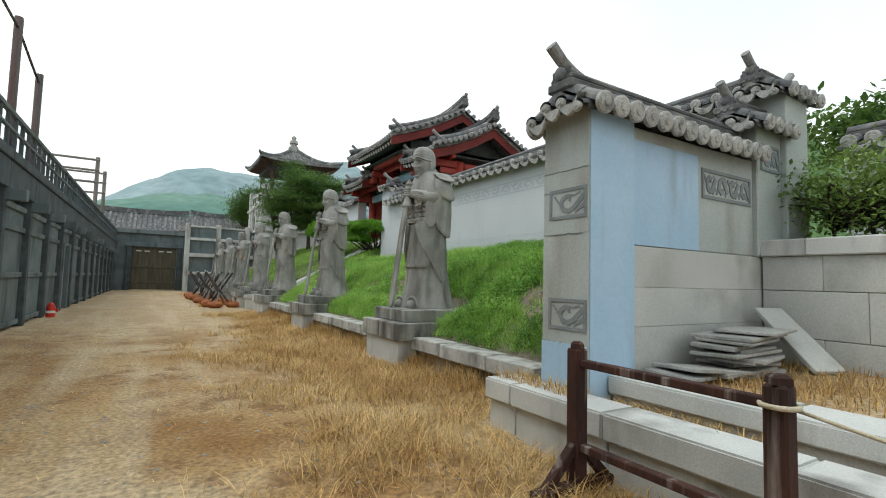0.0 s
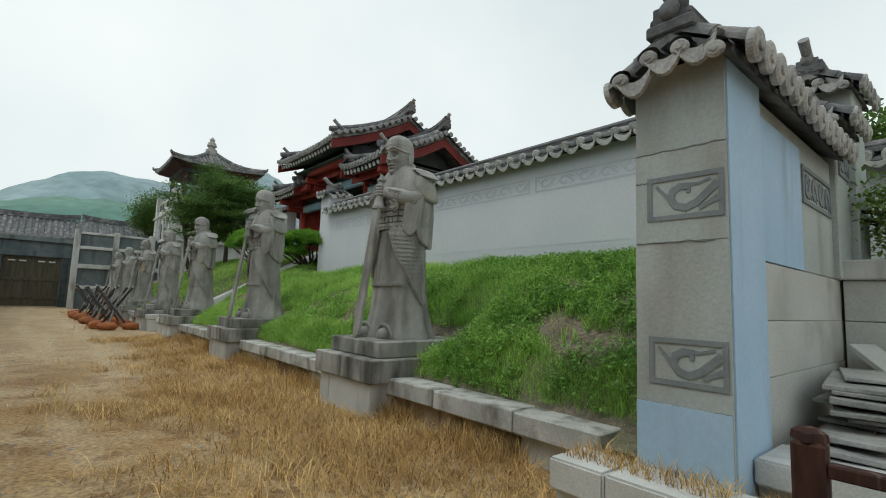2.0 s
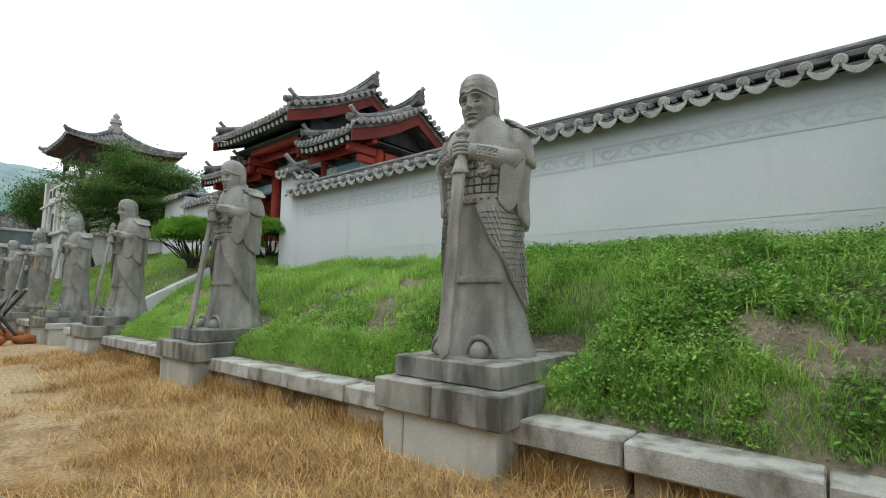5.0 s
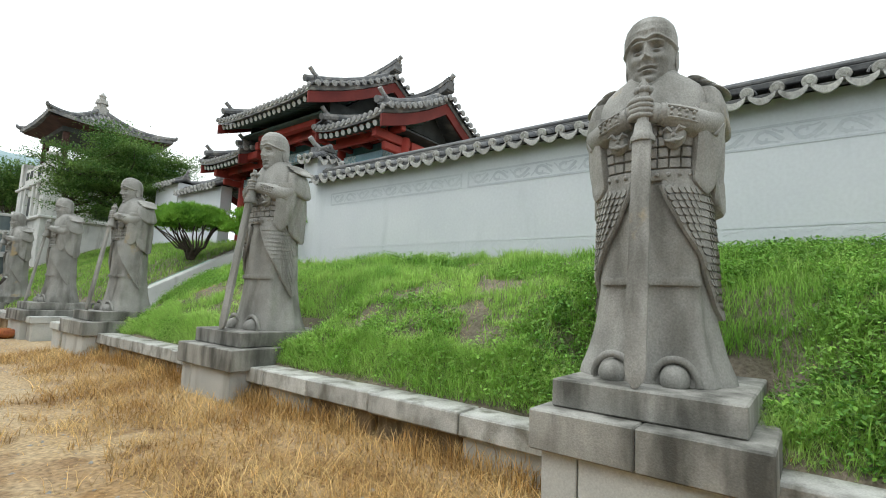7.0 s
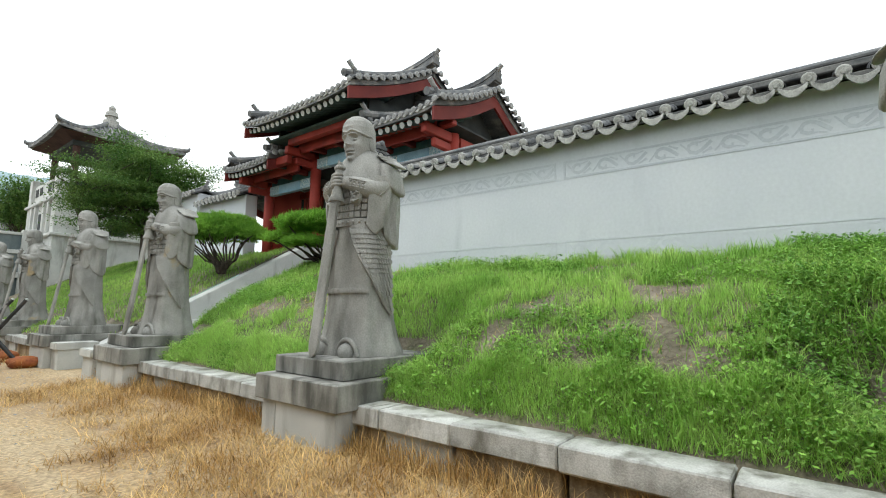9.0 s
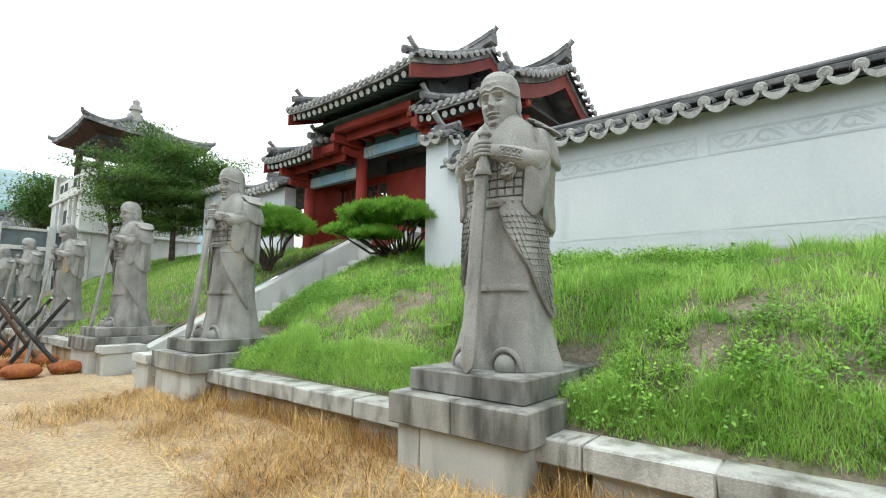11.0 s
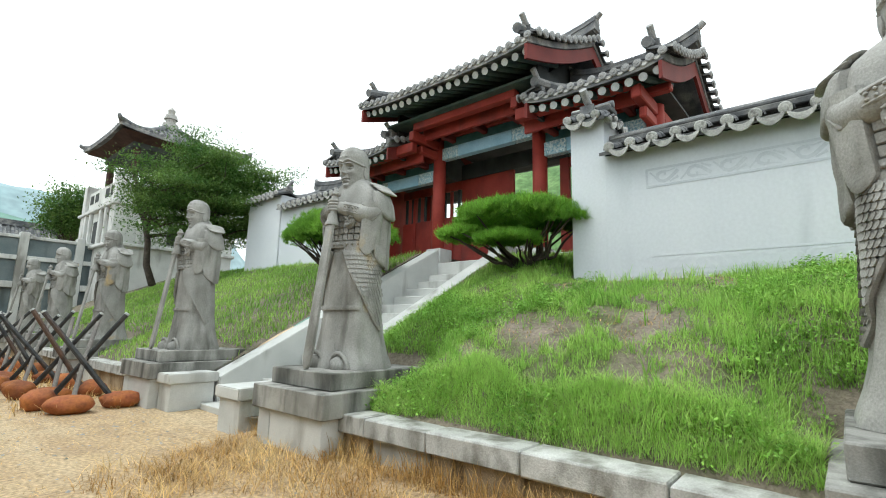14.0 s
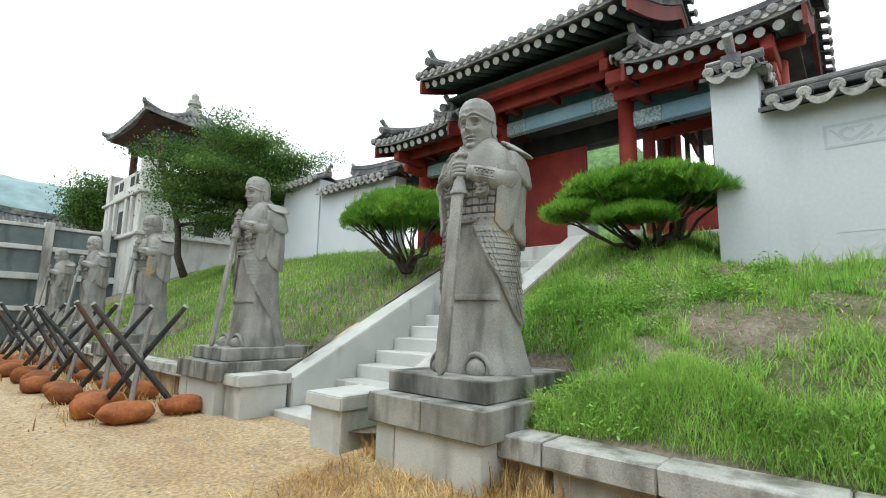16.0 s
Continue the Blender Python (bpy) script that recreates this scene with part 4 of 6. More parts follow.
def verge(parent, at, y, out, n=7):
    """Descending ridge and short cross tiles along a gable edge, with the horn at the eave."""
    pts = [at(u / n, 0.0 if out < 0 else 1.0) for u in range(n + 1)]
    bm = bmesh.new()
    bm_tube(bm, [p + Vector((0, -out * 0.25, 0.16 + 0.1 * (1 - i / n) ** 2)) for i, p in enumerate(pts)], [0.1] * (n + 1), 8)
    part("verge_ridge", bm, M["tile"], parent)
    k = 12
    for i in range(k):
        p = at((i + 0.5) / k, 0.0 if out < 0 else 1.0)
        piece("roll_tile", ROLL, parent, pose(p.x, p.y - out * 0.25, p.z + 0.1, 0, 0, 90 * out) @ pose(0, 0, 0, 0, 14, 0))
        piece("tile_end", DISC_DARK, parent, pose(p.x, p.y + out * 0.16, p.z + 0.02, 0, 0, 90 * out) @ Matrix.Diagonal((1, 0.9, 0.9, 1)))
    p = at(0.1, 0.0 if out < 0 else 1.0)
    sgn = 180 if at(1, 0).x > at(0, 0).x else 0
    ridge_horn(parent, pose(p.x, p.y - out * 0.2, p.z + 0.08, 0, 0, sgn), 0.62)


def gable_roof(parent, xe, ze, xr, zr, y0, y1, over=0.5):
    """A gable roof: both slopes, ridge with horns, verges, red barge boards."""
    f = tiled_slope(parent, xe, ze, xr, zr, y0, y1)
    b = tiled_slope(parent, 2 * xr - xe, ze, xr, zr, y0, y1, ends=False, rafters=False)
    ridge_beam(parent, xr, zr, y0 - 0.1, y1 + 0.1)
    for y, out in ((y0, -1), (y1, 1)):
        verge(parent, f, y, out)
        verge(parent, b, y, out)
        ridge_horn(parent, pose(xr, y - out * 0.05, zr + 0.22, 0, 0, 90 * out), 0.7)
        bm = bmesh.new()
        for s in (f, b):
            rows = []
            for i in range(9):
                p = s(i / 8, 0.0 if out < 0 else 1.0)
                rows.append([bm.verts.new((p.x, y - out * (0.02 + d), p.z - 0.16 + dz)) for d, dz in ((0, 0), (0.06, 0), (0.06, -0.32), (0, -0.32))])
            for a, c in zip(rows, rows[1:]):
                for q in range(4):
                    bm.faces.new((a[q], a[(q + 1) % 4], c[(q + 1) % 4], c[q]))
            bm.faces.new(rows[0])
            bm.faces.new(rows[-1][::-1])
        bmesh.ops.recalc_face_normals(bm, faces=bm.faces)
        part("barge_board", bm, M["maroon"], parent)
        # gable infill
        bm = bmesh.new()
        a = [bm.verts.new(p) for p in ((xe + 1.7, y - out * 0.62, ze + 0.2), (2 * xr - xe - 1.7, y - out * 0.62, ze + 0.2), (xr, y - out * 0.62, zr - 0.25))]
        c = [bm.verts.new(v.co + Vector((0, -out * 0.1, 0))) for v in a]
        bm.faces.new(a)
        bm.faces.new(c[::-1])
        for i in range(3):
            bm.faces.new((a[i], a[(i + 1) % 3], c[(i + 1) % 3], c[i]))
        bmesh.ops.recalc_face_normals(bm, faces=bm.faces)
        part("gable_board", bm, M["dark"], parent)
    return f


def cylinder(x, y, z0, z1, r, sides=16):
    bm = bmesh.new()
    bm_tube(bm, [(x, y, z0), (x, y, z1)], r, sides)
    return bm


# ---- the gate ----
GX, GZ = 9.5, 2.85
gate = empty("gate_house", GX, 18.9, GZ)
tagged(gate, "red-columned wooden gate house under curved grey tile roofs", "gate house")


def gpart(name, bm, material, label="", smooth=False):
    bmesh.ops.translate(bm, verts=bm.verts, vec=(-GX, -18.9, -GZ))
    return part(name, bm, material, gate, label, smooth)


main_roof = empty("main_roof")
main_roof.parent = gate
main_roof.location = (-GX, -18.9, -GZ)
gable_roof(main_roof, 7.5, 6.85, 10.77, 8.5, 16.45, 21.35)
for y0, y1 in ((14.2, 16.9), (20.9, 23.6)):
    wing = empty("wing_roof")
    wing.parent = gate
    wing.location = (-GX, -18.9, -GZ)
    gable_roof(wing, 8.1, 5.95, 10.7, 7.25, y0, y1)
corridor = empty("corridor_roof")
corridor.parent = gate
corridor.location = (-GX, -18.9, -GZ)
gable_roof(corridor, 9.6, 5.75, 11.2, 6.55, 23.4, 28.4)
gpart("platform", block(9.18, 14.0, 13.6, 24.2, 1.5, GZ + 0.1, 0.02), M["granite"])
COLS = [14.75, 17.3, 20.35, 23.0]
for i, y in enumerate(COLS):
    top = 6.5 if 0 < i < 3 else 5.75
    for x in (GX, 12.0):
        gpart("column", cylinder(x, y, GZ + 0.1, top, 0.17), M["red"], smooth=True)
        gpart("column_base", cylinder(x, y, GZ + 0.1, GZ + 0.26, 0.26), M["granite"])
for i in range(3):
    a, b = COLS[i], COLS[i + 1]
    top = 6.1 if i == 1 else 5.55
    gpart("tie_beam", block(GX - 0.1, GX + 0.1, a + 0.7, b - 0.7, top - 0.32, top, 0.015), M["blue_beam"])
    for y0, y1 in ((a + 0.16, a + 0.696), (b - 0.696, b - 0.16)):
        gpart("beam_end_pattern", block(GX - 0.102, GX + 0.102, y0, y1, top - 0.32, top, 0.015), M["pattern"], "blue and white patterned beam end")
    gpart("upper_beam", block(GX - 0.12, GX + 0.12, a + 0.1, b - 0.1, top + 0.25, top + 0.5, 0.015), M["red"])
    gpart("frieze", block(GX - 0.03, GX + 0.05, a + 0.15, b - 0.15, top + 0.004, top + 0.246, 0), M["teal"])
    n = 3
    for k in range(n):
        y = a + (b - a) * (k + 0.5) / n
        gpart("bracket", block(GX - 0.55, GX + 0.1, y - 0.07, y + 0.07, top + 0.1, top + 0.28, 0.02), M["maroon"])
    gpart("eave_purlin", block(GX - 1.1, GX - 0.9, a, b, top + 0.22, top + 0.48, 0.02), M["red"])
    gpart("eave_board", block(GX - 0.7, GX - 0.62, a, b, top + 0.05, top + 0.5, 0.01), M["red"])
for i, y in enumerate(COLS):
    top = 6.1 if 0 < i < 3 else 5.55
    gpart("bracket_arm", block(GX - 1.15, GX + 0.2, y - 0.09, y + 0.09, top - 0.05, top + 0.2, 0.02), M["red"])
    gpart("bracket_arm", block(GX - 0.8, GX + 0.2, y - 0.07, y + 0.07, top - 0.3, top - 0.08, 0.03), M["red"])
    gpart("bracket_block", block(GX - 0.6, GX - 0.4, y - 0.45, y + 0.45, top + 0.204, top + 0.36, 0.03), M["red"])
# back screen of red boards with the doorway
SX = 10.7
for a, b in ((14.8, 17.15), (20.5, 22.9)):
    gpart("board_wall", block(SX, SX + 0.1, a, b, GZ + 0.1, 4.55, 0.01), M["red"])
    gpart("board_wall", block(SX, SX + 0.1, a, b, 5.35, 5.6, 0.01), M["red"])
    for k in range(9):
        y = a + (b - a) * (k + 0.5) / 9
        gpart("lattice_bar", block(SX + 0.02, SX + 0.07, y - 0.045, y + 0.045, 4.552, 5.348, 0.006), M["dark"])
    for k in range(3):
        y = a + 0.35 + k * 0.75
        gpart("board_frame", block(SX - 0.06, SX - 0.004, y - 0.05, y + 0.05, GZ + 0.1, 5.3, 0.01), M["red"])
for a, b in ((17.15, 17.4), (18.75, 20.5)):
    gpart("board_wall", block(SX, SX + 0.1, a, b, GZ + 0.1, 5.6, 0.01), M["red"])
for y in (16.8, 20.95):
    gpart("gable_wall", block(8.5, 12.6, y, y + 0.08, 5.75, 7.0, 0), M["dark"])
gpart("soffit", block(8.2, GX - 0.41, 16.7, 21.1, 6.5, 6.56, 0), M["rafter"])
for y in (14.62, 22.98):
    gpart("side_screen", block(GX + 0.2, 13.0, y, y + 0.1, GZ + 0.1, 5.7, 0.01), M["red"])
panel_board = gpart("notice_panel", block(SX - 0.05, SX - 0.004, 18.85, 19.25, 3.4, 4.3, 0.01), M["red"])
gpart("panel_face", block(SX - 0.06, SX - 0.052, 18.91, 19.19, 3.48, 4.22, 0), M["white"], "pale blank notice panel")
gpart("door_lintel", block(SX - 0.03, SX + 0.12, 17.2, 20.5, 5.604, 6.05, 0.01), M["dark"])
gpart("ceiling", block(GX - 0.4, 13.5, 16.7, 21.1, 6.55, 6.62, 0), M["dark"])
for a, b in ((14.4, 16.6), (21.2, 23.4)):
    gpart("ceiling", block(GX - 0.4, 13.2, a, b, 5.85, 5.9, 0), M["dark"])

# ---- wall beyond the gate ----
plain_wall("wall_far", 9.0, 9.45, 23.7, 27.35, 2.8, 5.35, M["wall_paint"], "pale painted wall beside the gate")
c = empty("wall_cap", 9.22, 23.7, 5.36)
tagged(c, "grey tiled cap on the wall beside the gate", "wall cap", kind="structure")
wall_cap(c, 3.6, 0.29, both=False, depth=0.46)
plain_wall("wall_pillar", 8.95, 9.55, 27.36, 29.6, 2.8, 5.9, M["wall_paint"], "pale painted taller wall end")
c = empty("wall_cap", 9.25, 27.3, 5.91)
tagged(c, "grey tiled cap with a horn on the taller wall end", "wall cap", kind="structure")
wall_cap(c, 2.35, 0.29, both=False, depth=0.5)
ridge_horn(c, pose(0, 0.1, 0.14, 0, 0, -90), 0.6)

# ---- tower pavilion ----
TX, TY = 9.4, 40.4
tower = empty("tower_pavilion", TX, TY, 2)
tagged(tower, "pale stone tower with an open pavilion under a tile roof", "tower")


def tpart(name, bm, material, label=""):
    bmesh.ops.translate(bm, verts=bm.verts, vec=(0, 0, -2))
    return part(name, bm, material, tower, label)


tpart("stone_body", block(-2.75, 2.75, -2.75, 2.75, 0, 7.0, 0.03), M["granite"])
for s in (-1, 1):
    for q in (-1, 1):
        tpart("corner_pier", block(s * 2.55 - 0.28, s * 2.55 + 0.28, q * 2.55 - 0.28, q * 2.55 + 0.28, 2, 8.3, 0.03), M["granite"])
        tpart("column", cylinder(s * 2.0, q * 2.0, 7.0, 10.2, 0.17), M["soffit"])
for z in (4.7, 6.6):
    tpart("stone_band", block(-2.95, 2.95, -2.95, 2.95, z, z + 0.16, 0.03), M["granite"])
for q in (-1, 1):
    tpart("parapet", block(-2.26, 2.26, q * 2.6 - 0.08, q * 2.6 + 0.08, 7.004, 7.9, 0.02), M["granite"])
    tpart("parapet", block(q * 2.6 - 0.08, q * 2.6 + 0.08, -2.26, 2.26, 7.004, 7.9, 0.02), M["granite"])
    # flat dark plate: the shade of a niche painted on, nothing cut in
    tpart("window_niche", block(-0.45, 0.45, -2.78, -2.752, 5.0, 6.1, 0), M["dark"]) if q > 0 else tpart("window_niche", block(-2.78, -2.752, -0.45, 0.45, 5.0, 6.1, 0), M["dark"])
for a in (-1.7, -0.85, 0.85, 1.7):
    tpart("pilaster", block(a - 0.12, a + 0.12, -2.9, -2.752, 4.87, 6.59, 0.02), M["granite"])
    tpart("pilaster", block(-2.9, -2.752, a - 0.12, a + 0.12, 4.87, 6.59, 0.02), M["granite"])
    # flat dark plates paint the shade of slots onto the parapet
    tpart("parapet_slot", block(a - 0.28, a + 0.28, -2.7, -2.682, 7.25, 7.7, 0), M["dark"])
    tpart("parapet_slot", block(-2.7, -2.682, a - 0.28, a + 0.28, 7.25, 7.7, 0), M["dark"])
tpart("eave_beam", block(-2.25, 2.25, -2.25, 2.25, 9.7, 10.1, 0.02), M["dark"])


def pyramid_roof():
    bm = bmesh.new()
    n, m, h0, h1, half = 24, 10, 10.3, 11.95, 3.1
    tiles = bmesh.new()
    for side in range(4):
        rot = Matrix.Rotation(side * math.pi / 2, 3, "Z")
        grid = []
        for i in range(m + 1):
            u = i / m
            row = []
            for j in range(n + 1):
                v = 2 * j / n - 1
                w = half * (1 - u) + 0.12 * u
                z = h0 + (h1 - h0) * u - 0.42 * math.sin(math.pi * u) * 0.8 + 0.2 * abs(v) ** 3 * (1 - u) ** 2
                row.append(rot @ Vector((v * w, -w, z)))
            grid.append(row)
        vs = [[bm.verts.new(p) for p in row] for row in grid]
        lo = [[bm.verts.new(p + Vector((0, 0, -0.16))) for p in row] for row in grid]
        for i in range(m):
            for j in range(n):
                bm.faces.new((vs[i][j], vs[i][j + 1], vs[i + 1][j + 1], vs[i + 1][j]))
                bm.faces.new((lo[i][j], lo[i + 1][j], lo[i + 1][j + 1], lo[i][j + 1]))
        for j in range(n):
            bm.faces.new((vs[0][j], lo[0][j], lo[0][j + 1], vs[0][j + 1]))
        w0 = half
        for j in range(n + 1):
            x = (2 * j / n - 1) * half
            top = 1 - abs(x) / half
            pts = []
            for q in range(6):
                u = top * q / 5
                w = half * (1 - u) + 0.12 * u
                v = max(-1, min(1, x / w))
                pts.append(rot @ Vector((v * w, -w, h0 + (h1 - h0) * u - 0.42 * math.sin(math.pi * u) * 0.8 + 0.2 * abs(v) ** 3 * (1 - u) ** 2 + 0.03)))
            if top > 0.05:
                bm_tube(tiles, pts, 0.075, 6)
        hip = [rot @ Vector((-(half * (1 - u) + 0.12 * u), -(half * (1 - u) + 0.12 * u), h0 + (h1 - h0) * u - 0.336 * math.sin(math.pi * u) + 0.2 * (1 - u) ** 2 + 0.08)) for u in [k / 8 for k in range(9)]]
        bm_tube(tiles, hip, 0.14, 8)
        d = (hip[0] - hip[1]).normalized()
        bm_tube(tiles, [hip[0], hip[0] + d * 0.15 + Vector((0, 0, 0.08)), hip[0] + d * 0.2 + Vector((0, 0, 0.2))], [0.12, 0.1, 0.05], 8)
    tpart("roof_deck", bm, M["tile"])
    tpart("roof_tiles", tiles, M["tile"])
    # soffit
    bm = bmesh.new()
    a = [bm.verts.new((s * 2.95, q * 2.95, 10.22)) for s, q in ((-1, -1), (1, -1), (1, 1), (-1, 1))]
    b = [bm.verts.new((s * 2.2, q * 2.2, 9.95)) for s, q in ((-1, -1), (1, -1), (1, 1), (-1, 1))]
    for i in range(4):
        bm.faces.new((a[i], b[i], b[(i + 1) % 4], a[(i + 1) % 4]))
    bm.faces.new(b)
    tpart("soffit", bm, M["soffit"])
    bm = bmesh.new()
    bm_tube(bm, [(0, 0, z) for z in (11.75, 12.2, 12.22, 12.45, 12.47, 12.75, 12.8, 13.0, 13.2)], [0.46, 0.4, 0.26, 0.26, 0.36, 0.28, 0.16, 0.2, 0.04], 12)
    tpart("finial", bm, M["tile_end"])


pyramid_roof()

# ---- tile-roofed houses behind the end wall ----


def far_house(x0, x1, y, z0, z1):
    e = empty("tiled_house", (x0 + x1) / 2, y, 0)
    part("wall", block(-(x1 - x0) / 2 + 0.4, (x1 - x0) / 2 - 0.4, -1.6, 1.6, 0, z0, 0.02), M["panel"], e)
    r = empty("roof")
    r.parent = e
    r.matrix_basis = pose(0, 0, 0, 0, 0, 90)
    tiled_slope(r, -2.3, z0, 0, z1, -(x1 - x0) / 2, (x1 - x0) / 2, rafters=False, r=0.11, pitch=0.36)
    tiled_slope(r, 2.3, z0, 0, z1, -(x1 - x0) / 2, (x1 - x0) / 2, rafters=False, ends=False, r=0.11, pitch=0.36)
    ridge_beam(r, 0, z1, -(x1 - x0) / 2, (x1 - x0) / 2, 0.2)
    tagged(e, "low house with a grey tile roof behind the end wall", "house", "houses behind the wall")


far_house(-5.5, 2.3, 47.5, 4.9, 6.35)
far_house(2.6, 9.5, 52, 5.6, 7.0)
far_house(19.5, 27.5, 27.5, 5.6, 7.2)

# ---- stone generals ----


def statue_mesh():
    """A robed guardian leaning on a long sword, facing -x, 2.6 m tall."""
    bm = bmesh.new()
    P = lambda f, s, z: Vector((-f, s, z))
    PROF = [(0.0, 0.535, 0.40), (0.05, 0.525, 0.39), (0.18, 0.475, 0.35), (0.35, 0.43, 0.32), (0.6, 0.395, 0.295), (0.9, 0.385, 0.285), (1.2, 0.375, 0.275), (1.43, 0.36, 0.265), (1.6, 0.38, 0.265), (1.8, 0.41, 0.265), (1.95, 0.425, 0.255), (2.06, 0.41, 0.235), (2.13, 0.35, 0.21), (2.185, 0.255, 0.185), (2.225, 0.17, 0.16), (2.32, 0.13, 0.14)]
    zs, rs, rd = [p[0] for p in PROF], [p[1] for p in PROF], [p[2] for p in PROF]

    def surf(a, z, out=0.0):
        """Angle 0 is the front."""
        s, d = float(np.interp(z, zs, rs)), float(np.interp(z, zs, rd))
        e = 0.82
        ca, sa = math.cos(a), math.sin(a)
        k = (abs(ca) ** (2 / e) + abs(sa) ** (2 / e)) ** (-e / 2)
        fold = 0.0
        if z < 1.4:
            amp = 0.021 * (1 - z / 1.4) + 0.004
            fold = amp * (math.sin(7 * a + 0.8 * math.sin(2 * z)) + 0.35 * math.sin(15 * a + 1.7 + z))
        lean = 0.012 * z
        return P((d + out + fold) * ca * k + lean + 0.01, (s + out + fold) * sa * k, z)

    n = 72
    levels = [0.0, 0.02] + [0.05 + 0.045 * i for i in range(50)]
    rows = [[bm.verts.new(surf(2 * math.pi * k / n, z)) for k in range(n)] for z in levels]
    for a, b in zip(rows, rows[1:]):
        for k in range(n):
            bm.faces.new((a[k], a[(k + 1) % n], b[(k + 1) % n], b[k]))
    bm.faces.new(rows[0][::-1])
    bm.faces.new(rows[-1])

    def ball(c, r, seg=14, turn=None):
        res = bmesh.ops.create_uvsphere(bm, u_segments=seg, v_segments=max(6, seg * 2 // 3), radius=1)
        m = Matrix.Translation(P(*c)) @ (turn or Matrix.Identity(4)) @ Matrix.Diagonal((r[0], r[1], r[2], 1))
        bmesh.ops.transform(bm, matrix=m, verts=res["verts"])
        return res["verts"]

    def tube(pts, radii, sides=12, flat=1.0):
        bm_tube(bm, [P(*p) for p in pts], radii, sides, True, flat)

    def band(z0, z1, out, a0=-math.pi, a1=math.pi, steps=72):
        """A raised strip round the body."""
        prev = None
        for i in range(steps + 1):
            a = a0 + (a1 - a0) * i / steps
            ring = [bm.verts.new(q) for q in (surf(a, z0, -0.01), surf(a, z0, out), surf(a, (z0 + z1) / 2, out + 0.006), surf(a, z1, out), surf(a, z1, -0.01))]
            if prev:
                for q in range(4):
                    bm.faces.new((prev[q], prev[q + 1], ring[q + 1], ring[q]))
            prev = ring

    def plate(a0, a1, z0, z1, out):
        c = [surf(a0, z0, out), surf(a1, z0, out), surf(a1, z1, out), surf(a0, z1, out)]
        b = [surf(a0, z0, -0.01), surf(a1, z0, -0.01), surf(a1, z1, -0.01), surf(a0, z1, -0.01)]
        mid = sum(c, Vector()) / 4
        c2 = [bm.verts.new(q * 0.86 + mid * 0.14) for q in c]
        c1 = [bm.verts.new(q - (q - w) * 0.35) for q, w in zip(c, b)]
        for i in range(4):
            j = (i + 1) % 4
            bm.faces.new((c1[i], c1[j], c2[j], c2[i]))
        bm.faces.new(c2)

    # belt, armour lames, hem
    band(1.395, 1.47, 0.03, -2.2, 2.2)
    for k in range(13):
        a = -1.15 + k * 0.19
        ball((*[(-surf(a, 1.432, 0.035).x), surf(a, 1.432, 0.035).y], 1.432), (0.017, 0.017, 0.017), 6)
    for r in range(4):
        for k in range(12):
            a = -1.2 + 0.2 * k
            plate(a + 0.008, a + 0.192, 1.48 + 0.078 * r, 1.55 + 0.078 * r, 0.03)
    band(0.655, 0.71, 0.02, -0.9, 0.9, 40)
    # hanging scale skirts on both sides, lower edge falling backwards
    for side in (-1, 1):
        edge = lambda t: 1.36 - 0.92 * min(1, t) ** 0.8
        prev = None
        for i in range(31):
            t = i / 30
            a = side * (0.28 + 0.25 * t + 1.15 * t)
            zl = edge(t)
            ring = [bm.verts.new(surf(a, zl - 0.02, -0.01))] + [bm.verts.new(surf(a, zl + (1.40 - zl) * q / 10, 0.035)) for q in range(11)]
            if prev:
                for q in range(11):
                    bm.faces.new((prev[q], ring[q], ring[q + 1], prev[q + 1]) if side < 0 else (prev[q], prev[q + 1], ring[q + 1], ring[q]))
            prev = ring
        pts = []
        for i in range(31):
            t = i / 30
            q = surf(side * (0.28 + 1.4 * t), edge(t), 0.03)
            pts.append((-q.x, q.y, q.z))
        tube(pts, [0.022] * 31, 6)
        row = 0
        z = 0.5
        while z < 1.37:
            a = 0.3 + (0.045 if row % 2 else 0)
            while a < 1.72:
                t = (a - 0.28) / 1.4
                if z > edge(t) + 0.035:
                    p, q = surf(side * a, z, 0.036), surf(side * a, z, 0.06)
                    nrm = (q - p).normalized()
                    up = Vector((0, 0, 1))
                    tan = up.cross(nrm).normalized()
                    ring = []
                    for j in range(7):
                        g = math.pi * j / 6
                        ring.append(bm.verts.new(p + nrm * (0.016 + 0.008 * math.sin(g)) + tan * 0.034 * math.cos(g) - up * 0.042 * math.sin(g)))
                    back = [bm.verts.new(v.co - nrm * 0.03) for v in ring]
                    top = bm.verts.new(p + up * 0.03 + nrm * 0.002)
                    for j in range(6):
                        bm.faces.new((ring[j], ring[j + 1], top))
                        bm.faces.new((ring[j], back[j], back[j + 1], ring[j + 1]))
                a += 0.09 * 0.42 / max(0.3, float(np.interp(z, zs, rs)))
            z += 0.052
            row += 1
    # shoes under arched hems
    for s in (-0.2, 0.22):
        ball((0.375, s, 0.045), (0.115, 0.10, 0.095), 18)
        arch = [(0.36 + 0.03 * math.sin(math.pi * i / 12), s + 0.145 * math.cos(math.pi * i / 12), 0.01 + 0.165 * math.sin(math.pi * i / 12)) for i in range(13)]
        tube(arch, [0.026] * 13, 10)
